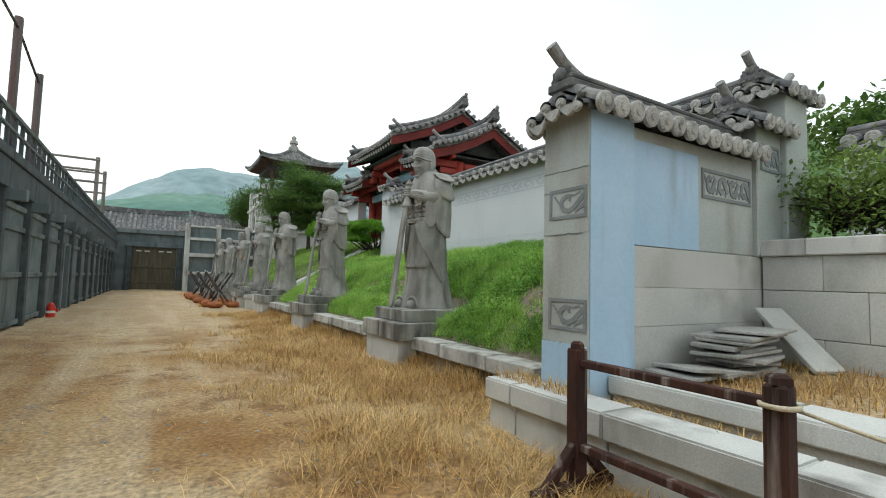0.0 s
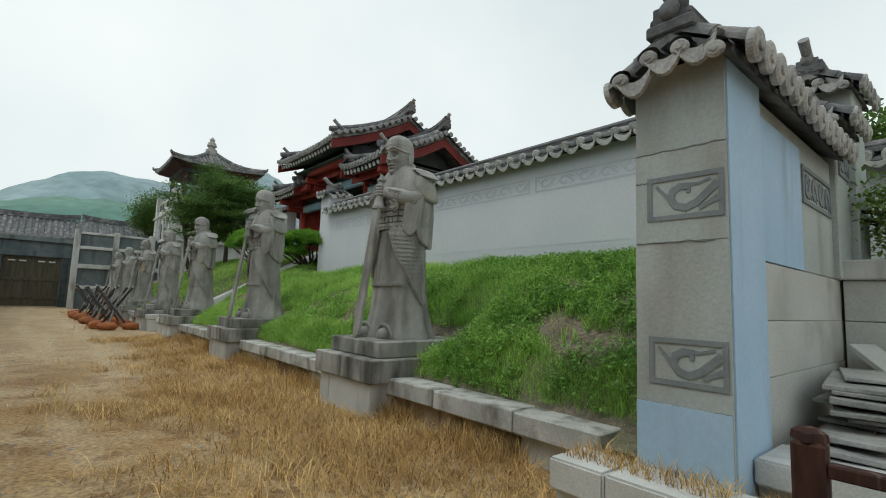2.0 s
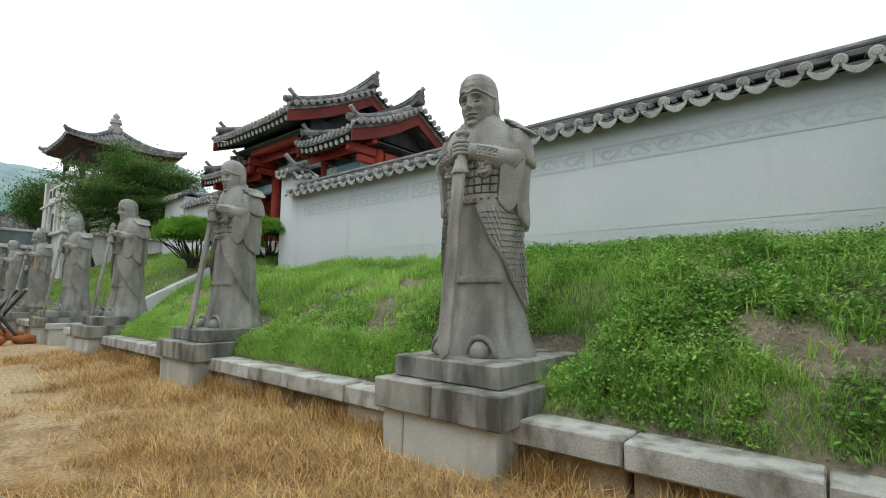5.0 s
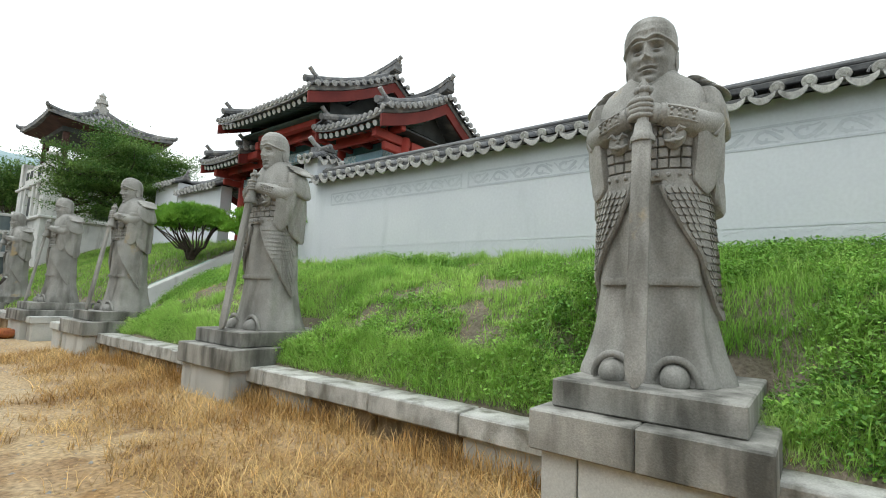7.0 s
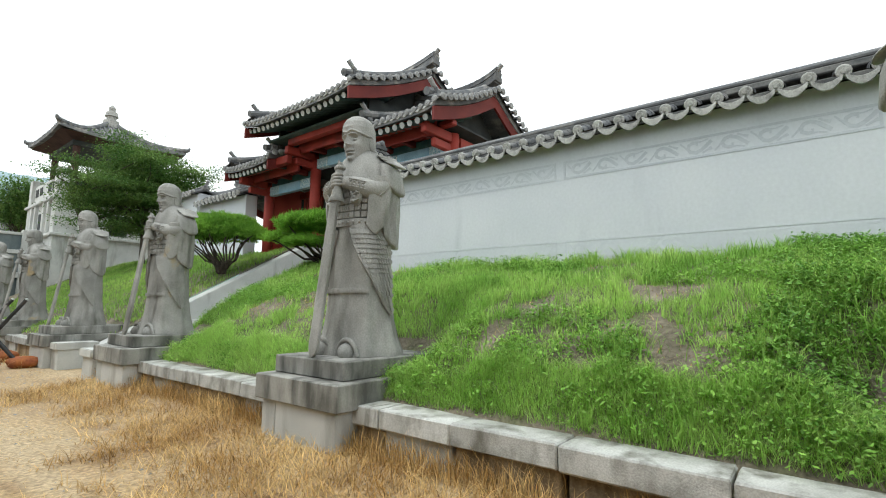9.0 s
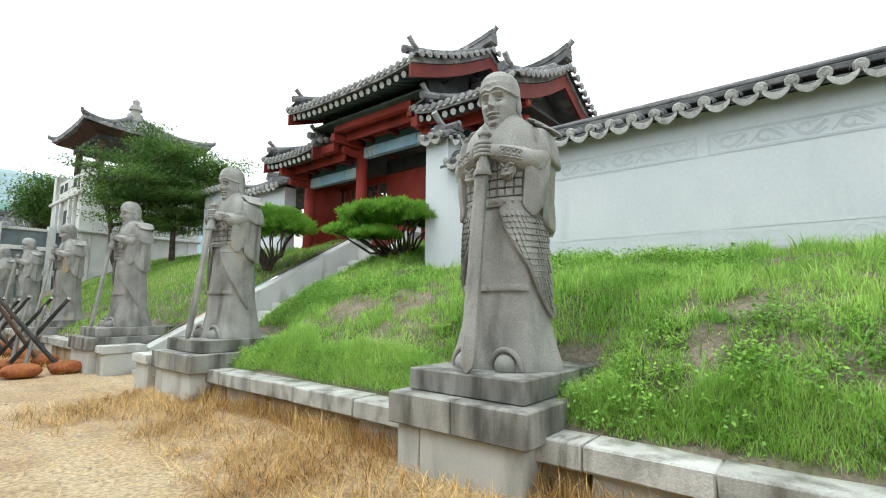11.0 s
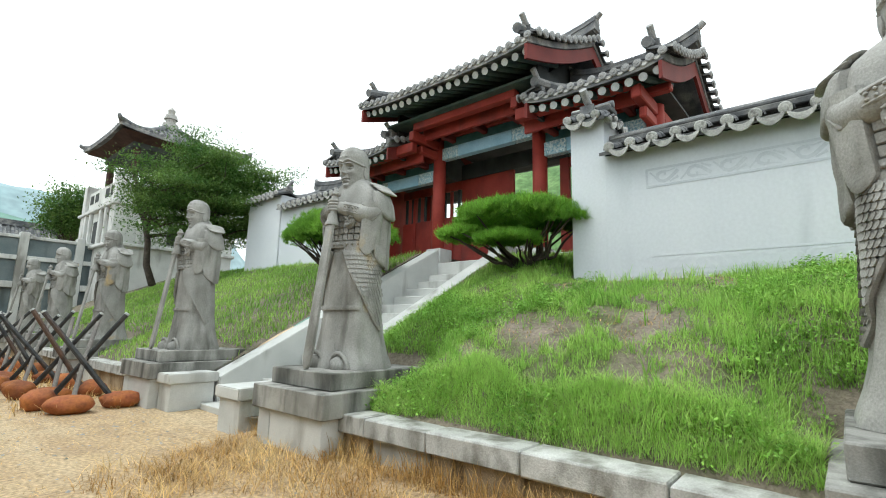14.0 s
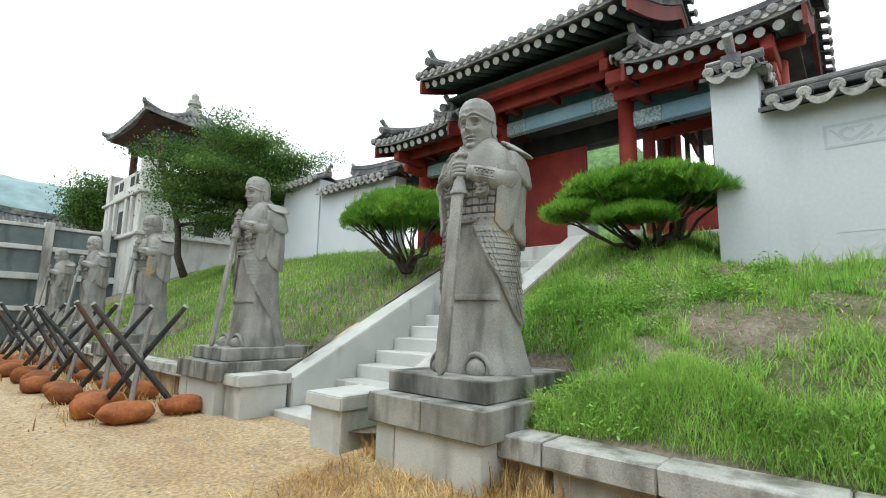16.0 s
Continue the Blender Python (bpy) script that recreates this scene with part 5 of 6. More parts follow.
    def drape(side, a0, a1, ztop, low, out, steps=36, rows=22):
        """A sheet of cloth over the body from ztop down to low(u), with a rolled lower edge."""
        prev = None
        for i in range(steps + 1):
            u = i / steps
            a, zl = side * (a0 + (a1 - a0) * u), low(u)
            ring = [bm.verts.new(surf(a, zl + 0.012, -0.02)), bm.verts.new(surf(a, zl - 0.012, out(u, 1.0) * 0.55)), bm.verts.new(surf(a, zl - 0.01, out(u, 1.0) * 0.9))]
            for q in range(rows + 1):
                t = 1 - q / rows
                ring.append(bm.verts.new(surf(a, zl + 0.012 + (ztop - zl - 0.012) * (1 - t), out(u, t))))
            ring.append(bm.verts.new(surf(a, ztop + 0.02, -0.02)))
            if prev:
                for q in range(len(ring) - 1):
                    bm.faces.new((prev[q], prev[q + 1], ring[q + 1], ring[q]))
            else:
                bm.faces.new(ring)
            prev = ring
        bm.faces.new(prev)

    # arms, bracers and the wide hanging sleeves
    for side in (-1, 1):
        tube([(-0.02, side * 0.27, 2.06), (-0.01, side * 0.35, 2.00), (0.03, side * 0.395, 1.90), (0.09, side * 0.40, 1.82), (0.17, side * 0.37, 1.79), (0.25, side * 0.30, 1.80), (0.32, side * 0.20, 1.835), (0.37, side * 0.10, 1.865)], [0.12, 0.13, 0.13, 0.125, 0.118, 0.108, 0.09, 0.072], 20)
        ends = Vector((0.17, 0.37, 1.79)), Vector((0.37, 0.10, 1.865))
        for t, r in ((0.30, 0.116), (0.93, 0.083)):
            p, q = ends[0].lerp(ends[1], t - 0.02), ends[0].lerp(ends[1], t + 0.02)
            tube([(p.x, side * p.y, p.z), (q.x, side * q.y, q.z)], [r, r], 20)
        # two studded bands along the forearm
        for dz in (0.035, -0.045):
            path = []
            for q in range(9):
                t = 0.32 + 0.58 * q / 8
                p = ends[0].lerp(ends[1], t)
                r = math.sqrt((0.122 - 0.046 * t) ** 2 - dz * dz) + 0.024 * math.sin(math.pi * t)
                path.append((p.x + r * 0.80, side * (p.y + r * 0.595), p.z + dz))
            tube(path, [0.011] * 9, 6)
            for q in range(1, 8, 2):
                ball((path[q][0] + 0.006, path[q][1], path[q][2] + (0.022 if dz < 0 else -0.022)), (0.015, 0.015, 0.013), 6)
        # the sleeve: a short tongue in front, a deeper lobe behind it
        low = lambda u: 1.40 - 0.09 * math.sin(math.pi * min(1, u / 0.26)) if u < 0.26 else 1.36 - 0.20 * max(0.0, math.sin(math.pi * (u - 0.26) / 0.74)) ** 0.6
        drape(side, 0.80, 2.75, 1.93, low, lambda u, t: 0.035 + 0.075 * max(0.0, math.sin(math.pi * min(1.0, 0.12 + u))) ** 0.7 * (0.75 + 0.25 * math.sin(2.6 * t)) + (0.02 * math.sin(26 * u + 2.4 * t) + 0.009 * math.sin(47 * u - 3 * t)) * min(1, 2 * t) * (0.35 if u < 0.24 else 1.0))
        # back and shoulder cape over the sleeve
        drape(side, 1.15, 2.55, 2.08, lambda u: 1.93 - 0.18 * max(0.0, math.sin(math.pi * u)) ** 0.7, lambda u, t: 0.05 + 0.10 * max(0.0, math.sin(math.pi * u)) ** 0.5 * (0.3 + 0.7 * t), 24, 10)
        for q in range(3):
            tube([(0.04 + 0.045 * q, side * 0.515, 1.90 - 0.05 * q), (0.13 + 0.03 * q, side * (0.485 - 0.012 * q), 1.80 - 0.045 * q), (0.20, side * 0.42, 1.745 - 0.02 * q)], [0.006, 0.016, 0.006], 8)
        # epaulette in three lames
        for q in range(3):
            ball((-0.05, side * (0.345 + 0.055 * q), 2.16 - 0.032 * q), (0.18 - 0.01 * q, 0.11, 0.022), 18, Matrix.Rotation(side * -0.35, 4, "X"))
        # lion mask on the breast
        a = side * 0.46
        c = surf(a, 1.70, 0.04)
        ball((-c.x, c.y, 1.70), (0.045, 0.08, 0.095), 12)
        for w in (-1, 1):
            tube([(-c.x + 0.045, c.y + w * 0.012, 1.715), (-c.x + 0.05, c.y + w * 0.04, 1.745), (-c.x + 0.03, c.y + w * 0.075, 1.735)], [0.01, 0.016, 0.008], 7)
            tube([(-c.x + 0.045, c.y, 1.655), (-c.x + 0.045, c.y + w * 0.035, 1.65), (-c.x + 0.03, c.y + w * 0.065, 1.67)], [0.012, 0.012, 0.008], 7)
        for dx, dz, r in ((-0.035, 0.03, 0.02), (0.035, 0.03, 0.02), (0, -0.005, 0.022), (0, -0.05, 0.03), (-0.06, 0.075, 0.02), (0.06, 0.075, 0.02)):
            ball((-c.x + 0.035, c.y + dx, 1.70 + dz), (r, r, r * 0.8), 7)
    # one hand over the other on the grip
    ball((0.385, 0.075, 1.885), (0.06, 0.065, 0.07), 16)
    ball((0.375, -0.075, 1.865), (0.055, 0.07, 0.075), 16)
    for q in range(4):
        z = 1.945 - 0.036 * q
        tube([(0.39, 0.115, z - 0.01), (0.437, 0.075, z), (0.462, 0.015, z + 0.002), (0.447, -0.045, z), (0.41, -0.07, z)], [0.022, 0.024, 0.022, 0.019, 0.010], 10)
    tube([(0.40, 0.07, 1.965), (0.42, 0.03, 1.985), (0.42, -0.03, 1.98)], [0.026, 0.024, 0.014], 10)
    # standing collar, open in a V at the throat
    for lift, r in ((0.0, 0.034), (0.045, 0.024)):
        tube([(0.055 + (0.165 - 0.1 * lift) * math.cos(t), (0.175 - 0.2 * lift) * math.sin(t), 2.20 + lift - 0.075 * max(0.0, math.cos(t)) ** 3) for t in [2 * math.pi * i / 28 for i in range(29)]], [r] * 29, 10)
    # head: a close-fitting helmet over a broad stern face
    first = len(bm.verts)
    HEAD = [(2.0, 0.125, 0.10, 0.13), (2.055, 0.12, 0.105, 0.13), (2.075, 0.115, 0.145, 0.13), (2.10, 0.128, 0.165, 0.135), (2.15, 0.152, 0.176, 0.145), (2.22, 0.173, 0.184, 0.16), (2.30, 0.187, 0.187, 0.175), (2.38, 0.192, 0.188, 0.185), (2.45, 0.19, 0.184, 0.185), (2.51, 0.172, 0.165, 0.168), (2.555, 0.135, 0.13, 0.132), (2.585, 0.085, 0.082, 0.083), (2.6, 0.03, 0.03, 0.03)]
    hz = [h[0] for h in HEAD]
    turns = [math.pi * (k / 44) * 0.5 for k in range(-44, 45)] + [math.pi * (0.5 + (k + 1) / 20) for k in range(19)]
    rows = []
    for i in range(101):
        z = 2.0 + 0.6 * i / 100
        w, df, db = (float(np.interp(z, hz, [h[j] for h in HEAD])) for j in (1, 2, 3))
        row = []
        for a in turns:
            f, y = (df if math.cos(a) > 0 else db) * math.cos(a), w * math.sin(a)
            zf = z + 0.055 * max(0.25, min(1.0, (z - 2.06) / 0.2))
            brim = 2.382 - 0.014 * math.exp(-(y / 0.025) ** 2) + 0.012 * math.exp(-((abs(y) - 0.075) / 0.04) ** 2) - 0.05 * (abs(y) / 0.19) ** 3
            if math.cos(a) < 0.15:
                brim = 2.34 - 0.13 * max(0, -math.cos(a))
            g = lambda s0, z0, ws, wz: math.exp(-(((abs(y) - s0) / ws) ** 2 + ((zf - z0) / wz) ** 2))
            if z > brim:
                k = min(1, (z - brim) / 0.006)
                out = 0.012 * k + 0.010 * math.exp(-((z - brim - 0.014) / 0.009) ** 2)
                out += 0.010 * math.exp(-((y / 0.022) ** 2 + ((z - 2.445) / 0.02) ** 2)) + 0.007 * math.exp(-(((abs(y) - 0.05) / 0.016) ** 2 + ((z - 2.45) / 0.012) ** 2)) if math.cos(a) > 0 else 0
                f, y = f + out * math.cos(a), y + out * math.sin(a)
            elif math.cos(a) > 0:
                push = 0.030 * g(0, 2.355, 0.018, 0.05) + 0.026 * g(0, 2.312, 0.022, 0.018) + 0.014 * g(0.027, 2.305, 0.012, 0.012)
                push += 0.020 * g(0, 2.125, 0.055, 0.026) + 0.010 * g(0.0, 2.238, 0.05, 0.010) - 0.016 * g(0.0, 2.222, 0.052, 0.006) - 0.012 * g(0.055, 2.212, 0.014, 0.010)
                push += 0.012 * g(0.0, 2.200, 0.036, 0.011) - 0.012 * g(0.0, 2.172, 0.045, 0.013) - 0.006 * g(0, 2.262, 0.008, 0.012)
                push += -0.036 * g(0.066, 2.378, 0.044, 0.032) + 0.026 * g(0.07, 2.37, 0.028, 0.013) - 0.007 * g(0.07, 2.353, 0.028, 0.005) - 0.006 * g(0.07, 2.391, 0.03, 0.004)
                push += 0.018 * g(0.07, 2.422, 0.05, 0.010) + 0.011 * g(0.11, 2.31, 0.045, 0.035) - 0.008 * g(0.055, 2.265, 0.012, 0.026) + 0.006 * g(0.1, 2.17, 0.04, 0.04)
                f += 1.45 * push
            row.append(bm.verts.new(P(f + 0.085 + 0.06 * max(0, z - 2.1) / 0.5, y, z)))
        rows.append(row)
    for p, q in zip(rows, rows[1:]):
        for k in range(len(turns)):
            j = (k + 1) % len(turns)
            bm.faces.new((p[k], p[j], q[j], q[k]))
    bm.faces.new(rows[0][::-1])
    bm.faces.new(rows[-1])
    for side in (-1, 1):
        # ear flap of the helmet
        ball((0.075, side * 0.186, 2.285), (0.05, 0.02, 0.085), 14)
    last = len(bm.verts)
    # sword: pommel, grip, guard, blade with a mid ridge
    for k in range(8):
        g = 2 * math.pi * k / 8
        ball((0.405 + 0.036 * math.cos(g), 0.046 * math.sin(g), 2.03), (0.026, 0.028, 0.026), 10)
    ball((0.405, 0, 2.032), (0.05, 0.056, 0.03), 16)
    ball((0.403, 0, 2.065), (0.034, 0.036, 0.028), 12)
    tube([(0.405, 0, 2.04), (0.43, 0, 1.72)], [0.042, 0.046], 10)
    tube([(0.428, 0, 1.78), (0.43, 0, 1.70), (0.432, 0, 1.67), (0.432, 0, 1.645)], [0.058, 0.072, 0.092, 0.09], 8)
    rows = []
    for z, w in [(1.69 - 0.0785 * i, 0.064 + 0.0003 * i) for i in range(21)] + [(0.05, 0.055), (0.004, 0.015)]:
        f = 0.455 + 0.225 * (1.69 - z) / 1.69
        rows.append([bm.verts.new(P(f + df, ds * w, z)) for df, ds in ((0.04, 0), (0.018, 1), (-0.018, 1), (-0.03, 0), (-0.018, -1), (0.018, -1))])
    for a, b in zip(rows, rows[1:]):
        for q in range(6):
            bm.faces.new((a[q], a[(q + 1) % 6], b[(q + 1) % 6], b[q]))
    bm.faces.new(rows[-1])
    bmesh.ops.recalc_face_normals(bm, faces=bm.faces)
    bm.verts.index_update()
    for v in bm.verts:
        if first <= v.index < last:
            v.co += 0.0012 * noise.noise_vector(v.co * 25)
            v.co.z = 2.52 - (2.6 - v.co.z) * 0.99
        else:
            v.co += 0.004 * noise.noise_vector(v.co * 5) + 0.0015 * noise.noise_vector(v.co * 23)
            v.co.z *= 0.935 + 0.02 * max(0.0, min(1.0, (v.co.z - 2.05) / 0.2))
    me = mesh_of(bm, "stone_general", M["statue"], True)
    me.set_sharp_from_angle(angle=radians(48))
    return me


GENERAL = statue_mesh()
for k, y in enumerate(PED_Y):
    o = new("stone_general", GENERAL)
    o.matrix_basis = pose(3.82, y + (0.05 if k == 0 else -0.02), 0.872, 0, 0, (4, 3, 5, 2, 4, 3, 4)[k]) @ Matrix.Diagonal((0.97, 0.91 * (1, 1.01, 0.99, 1, 1, 0.98, 1)[k], (1.045, 1.06, 1.055, 1.065, 1.06, 1.06, 1.05)[k], 1))
    tagged(o, "weathered grey granite statue of a robed general leaning on a sword", "statue", "row of statues")

# ---- crossed spear barricade ----


def spear_cross(x, y, turn, seed):
    rng = random.Random(seed)
    e = empty("spear_barricade", x, y, 0)
    e.rotation_euler = (0, 0, radians(turn))
    for s in (-1, 1):
        lean = rng.uniform(0.42, 0.56)
        off = 0.06 * s
        a, b = Vector((-s * lean, off, 0.05)), Vector((s * lean * rng.uniform(0.9, 1.15), off, rng.uniform(1.38, 1.5)))
        bm = bmesh.new()
        bm_tube(bm, [a, b], [0.042, 0.036], 10)
        p = part("pole", bm, M["iron"], e, smooth=False)
        d = (b - a).normalized()
        bm = bmesh.new()
        bm_tube(bm, [b + d * 0.002, b + d * 0.03], [0.037, 0.034], 10)
        part("pole_tip", bm, M["rafter_end"], p, "pale cut pole end")
    bm = bmesh.new()
    bm_tube(bm, [(0.05, rng.uniform(-0.55, -0.4), 0.04), (0.0, 0, 0.72), (-0.03, 0.45, rng.uniform(1.25, 1.4))], [0.035, 0.035, 0.03], 8)
    part("pole", bm, M["grey_wood"], e, "weathered grey wooden pole")
    tagged(e, "dark crossed poles forming a spear barricade among orange stones", "barricade", "spear barricades")
    for q in range(3):
        r = (rng.uniform(0.23, 0.32), rng.uniform(0.18, 0.24), rng.uniform(0.13, 0.17))
        bm = bmesh.new()
        bmesh.ops.create_icosphere(bm, subdivisions=3, radius=1)
        for v in bm.verts:
            k = 1 + 0.16 * noise.noise(v.co * 1.7 + Vector((seed, q, 0))) + 0.05 * noise.noise(v.co * 6)
            v.co = Vector((v.co.x * r[0] * k, v.co.y * r[1] * k, v.co.z * r[2] * k))
        o = part("orange_stone", bm, M["rust_rock"], smooth=True)
        ang = radians(turn)
        dx, dy = ((-0.5, 0.0), (0.5, 0.05), (0.0, -0.42))[q]
        dx += rng.uniform(-0.06, 0.06)
        o.matrix_basis = pose(x + dx * math.cos(ang) - dy * math.sin(ang), y + dx * math.sin(ang) + dy * math.cos(ang), r[2] * 0.8, 0, 0, rng.uniform(0, 180))
        tagged(o, "rounded orange-brown painted stone holding a barricade pole", "stone", "orange stones")


for k in range(8):
    spear_cross(2.3 - 0.03 * k + 0.05 * math.sin(k * 2.1), 21.3 + 1.4 * k, -32 + 6 * math.sin(k * 1.7), k)

# hydrant marker by the fence
e = empty("hydrant_marker", -2.45, 17.2, 0)
part("body", cylinder(0, 0, 0, 0.3, 0.11), M["hydrant"], e)
part("band", cylinder(0, 0, 0.12, 0.19, 0.114), M["white"], e)
bm = bmesh.new()
bm_tube(bm, [(0, 0, 0.3), (0, 0, 0.36), (0, 0, 0.42)], [0.1, 0.08, 0.02], 12)
part("dome", bm, M["hydrant"], e)
part("nozzle", block(0.1, 0.17, -0.04, 0.04, 0.16, 0.24, 0.01), M["hydrant"], e)
tagged(e, "small red hydrant with a white band beside the fence", "hydrant")

# ---- planting ----


def blades(name, pts, hmin, hmax, width, material, lean=0.45, seed=0, label="", category="grass"):
    """Curved grass blades, three triangles each, in one mesh."""
    r = np.random.default_rng(seed)
    pts = np.asarray(pts, float)
    n = len(pts)
    ang = r.uniform(0, 2 * np.pi, n)
    h = r.uniform(hmin, hmax, n) * (0.6 + 0.4 * r.random(n))
    w = width * r.uniform(0.6, 1.3, n)
    l = lean * h * r.uniform(0.2, 1.4, n)
    d = np.stack([np.cos(ang), np.sin(ang), 0 * ang], 1)
    s = np.stack([-np.sin(ang), np.cos(ang), 0 * ang], 1)
    up = np.array([0, 0, 1.0])
    v = np.empty((n, 5, 3))
    v[:, 0] = pts - s * w[:, None] / 2
    v[:, 1] = pts + s * w[:, None] / 2
    mid = pts + up * (h * 0.6)[:, None] + d * (l * 0.35)[:, None]
    v[:, 2] = mid + s * w[:, None] * 0.4
    v[:, 3] = mid - s * w[:, None] * 0.4
    v[:, 4] = pts + up * h[:, None] + d * l[:, None]
    return quads_tris(name, v.reshape(-1, 3), n, material, label, category)


def quads_tris(name, verts, n, material, label, category):
    base = np.arange(n)[:, None] * 5
    loops = np.concatenate([base + np.array([0, 1, 2, 3]), base + np.array([3, 2, 4])], 1).reshape(-1)
    me = bpy.data.meshes.new(name)
    me.vertices.add(len(verts))
    me.vertices.foreach_set("co", verts.reshape(-1))
    me.loops.add(len(loops))
    me.loops.foreach_set("vertex_index", loops.astype(np.int32))
    starts = (np.arange(n)[:, None] * 7 + np.array([0, 4])).reshape(-1)
    me.polygons.add(len(starts))
    me.polygons.foreach_set("loop_start", starts.astype(np.int32))
    me.materials.append(material)
    me.update(calc_edges=True)
    me.validate()
    ob = new(name, me)
    return tagged(ob, label, category, kind="stuff") if label else ob


def leaf_mesh(name, centres, size, material, seed=0, droop=0.3, aspect=0.55):
    """Small pointed leaves, each a folded rhombus."""
    r = np.random.default_rng(seed)
    c = np.asarray(centres, float)
    n = len(c)
    ang, tilt = r.uniform(0, 2 * np.pi, n), r.uniform(-0.9, 0.6, n) - droop
    d = np.stack([np.cos(ang) * np.cos(tilt), np.sin(ang) * np.cos(tilt), np.sin(tilt)], 1)
    s = np.stack([-np.sin(ang), np.cos(ang), r.uniform(-0.5, 0.5, n)], 1)
    L = size * r.uniform(0.6, 1.3, n)[:, None]
    v = np.empty((n, 5, 3))
    v[:, 0] = c - d * L * 0.5 - s * L * 0.08
    v[:, 1] = c - d * L * 0.5 + s * L * 0.08
    v[:, 2] = c + s * L * aspect * 0.5
    v[:, 3] = c - s * L * aspect * 0.5
    v[:, 4] = c + d * L * 0.5
    return quads_tris(name, v.reshape(-1, 3), n, material, "", "")


rg = np.random.default_rng(11)


def lawn_ok(x, y):
    if 17.9 < y < 20.55 or x < 3.53:
        return False
    if x > WALL_X - 0.02 and y < 15.25:
        return False
    for p in PED_Y:
        if abs(y - p) < 0.62 and x < 4.57:
            return False
    return True


def bare(x, y):
    if x > 4.3 and min(abs(y - p) for p in PED_Y) < 1.3:
        return -1.0
    return 0.68 * noise.noise((x * 1.2, y * 1.2, 5.0)) + 0.65 * noise.noise((x * 3.1, y * 3.1, 9.0))


def scatter(n, x0, x1, y0, y1, keep, fz):
    out = []
    for x, y in zip(rg.uniform(x0, x1, n), rg.uniform(y0, y1, n)):
        x, y = float(x), float(y)
        if keep(x, y):
            out.append((x, y, fz(x, y) - 0.01))
    return out




def lush(x, y):
    """Where broad-leaved weeds take over from grass."""
    return noise.noise((x * 0.7, y * 0.7, 2)) + 0.6 * noise.noise((x * 2.6, y * 2.6, 7)) + (0.30 if y < 7.8 else -0.12)


def thin(y):
    return 0.17 if y < 9 else 0.16 if y < 12.5 else 0.08


near_lawn = []
for x, y, z in scatter(17000, 3.3, 6.66, 3.2, 17.9, lambda x, y: lawn_ok(x, y) and bare(x, y) < thin(y) and lush(x, y) < 0.35 and (y > 7.2 or rg.random() < 0.5), lawn_z):
    near_lawn += [(x + rg.normal(0, 0.03), y + rg.normal(0, 0.03), z) for _ in range(9)]
for p in PED_Y[:3]:
    near_lawn += scatter(5000, 4.4, 5.4, p - 1.2, p + 1.2, lawn_ok, lawn_z)
near_lawn = [p for p in near_lawn if lawn_ok(p[0], p[1])]
blades("lawn_grass", near_lawn, 0.03, 0.12, 0.0065, M["grass"], 1.0, 1, "fresh green grass on the sloping bank")
tufts = []
for x, y, z in scatter(4200, 3.45, 6.6, 3.4, 17.8, lambda x, y: lawn_ok(x, y) and (bare(x, y) < thin(y) + 0.04 or rg.random() < 0.12) and noise.noise((x * 1.5, y * 1.5, 31)) > -0.06, lawn_z):
    tufts += [(x + rg.normal(0, 0.025), y + rg.normal(0, 0.025), z) for _ in range(14)]
for p in PED_Y[:3]:
    tufts += scatter(3500, 4.45, 5.5, p - 1.1, p + 1.1, lawn_ok, lawn_z)
tufts = [p for p in tufts if lawn_ok(p[0], p[1])]
blades("grass_tufts", tufts, 0.09, 0.24, 0.0085, M["grass"], 0.75, 21, "loose yellow-green tufts of taller grass on the bank")
fringe = scatter(110000, 3.53, 4.05, 3.3, 17.9, lambda x, y: lawn_ok(x, y) and (x - 3.5) < 0.22 + 0.34 * (0.5 + noise.noise((y * 1.1, 0, 3))) and (y > 6.9 or rg.random() < 0.5), lawn_z)
blades("fringe_grass", fringe, 0.06, 0.21, 0.0045, M["fringe"], 1.2, 2, "feathery pale green grass growing along the curb")
short = scatter(56000, 3.3, 6.66, 3.2, 17.95, lambda x, y: lawn_ok(x, y) and (bare(x, y) < thin(y) + 0.05 or rg.random() < 0.3), lawn_z)
blades("short_grass", short, 0.02, 0.06, 0.008, M["grass"], 1.4, 12, "short thin turf between the weeds on the bank")
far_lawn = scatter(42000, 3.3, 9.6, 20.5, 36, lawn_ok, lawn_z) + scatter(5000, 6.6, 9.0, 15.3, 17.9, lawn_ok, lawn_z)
# drawn in the darkened grass colour that stands for shade
blades("far_lawn_grass", far_lawn, 0.08, 0.2, 0.016, M["far_grass"], 0.6, 3, "green grass on the bank beyond the stairs, coloured darker for shade")
for seed, material, count, y0, y1, cut, label in ((4, "weed_dark", 4600, 3.2, 8.0, -0.1, "dense dark green broad-leaved weeds on the bank"), (24, "weed", 10500, 4.5, 17.8, 0.0, "low broad-leaved weeds among the grass on the bank")):
    weeds = []
    for x, y, z in scatter(count, 3.3, 6.6, y0, y1, lambda x, y: lawn_ok(x, y) and bare(x, y) < thin(y) + 0.02 and (lush(x, y) > cut or x < 3.75 and noise.noise((y * 1.3, 0, 17)) > 0.05), lawn_z):
        h = rg.uniform(0.05, 0.20)
        for q in range(16):
            weeds.append((x + rg.normal(0, 0.05), y + rg.normal(0, 0.05), z + h * rg.uniform(0.25, 1.0)))
    o = leaf_mesh("broadleaf_weeds", weeds, 0.035, M[material], seed, 0.0, 0.62)
    tagged(o, label, "weeds", kind="stuff")
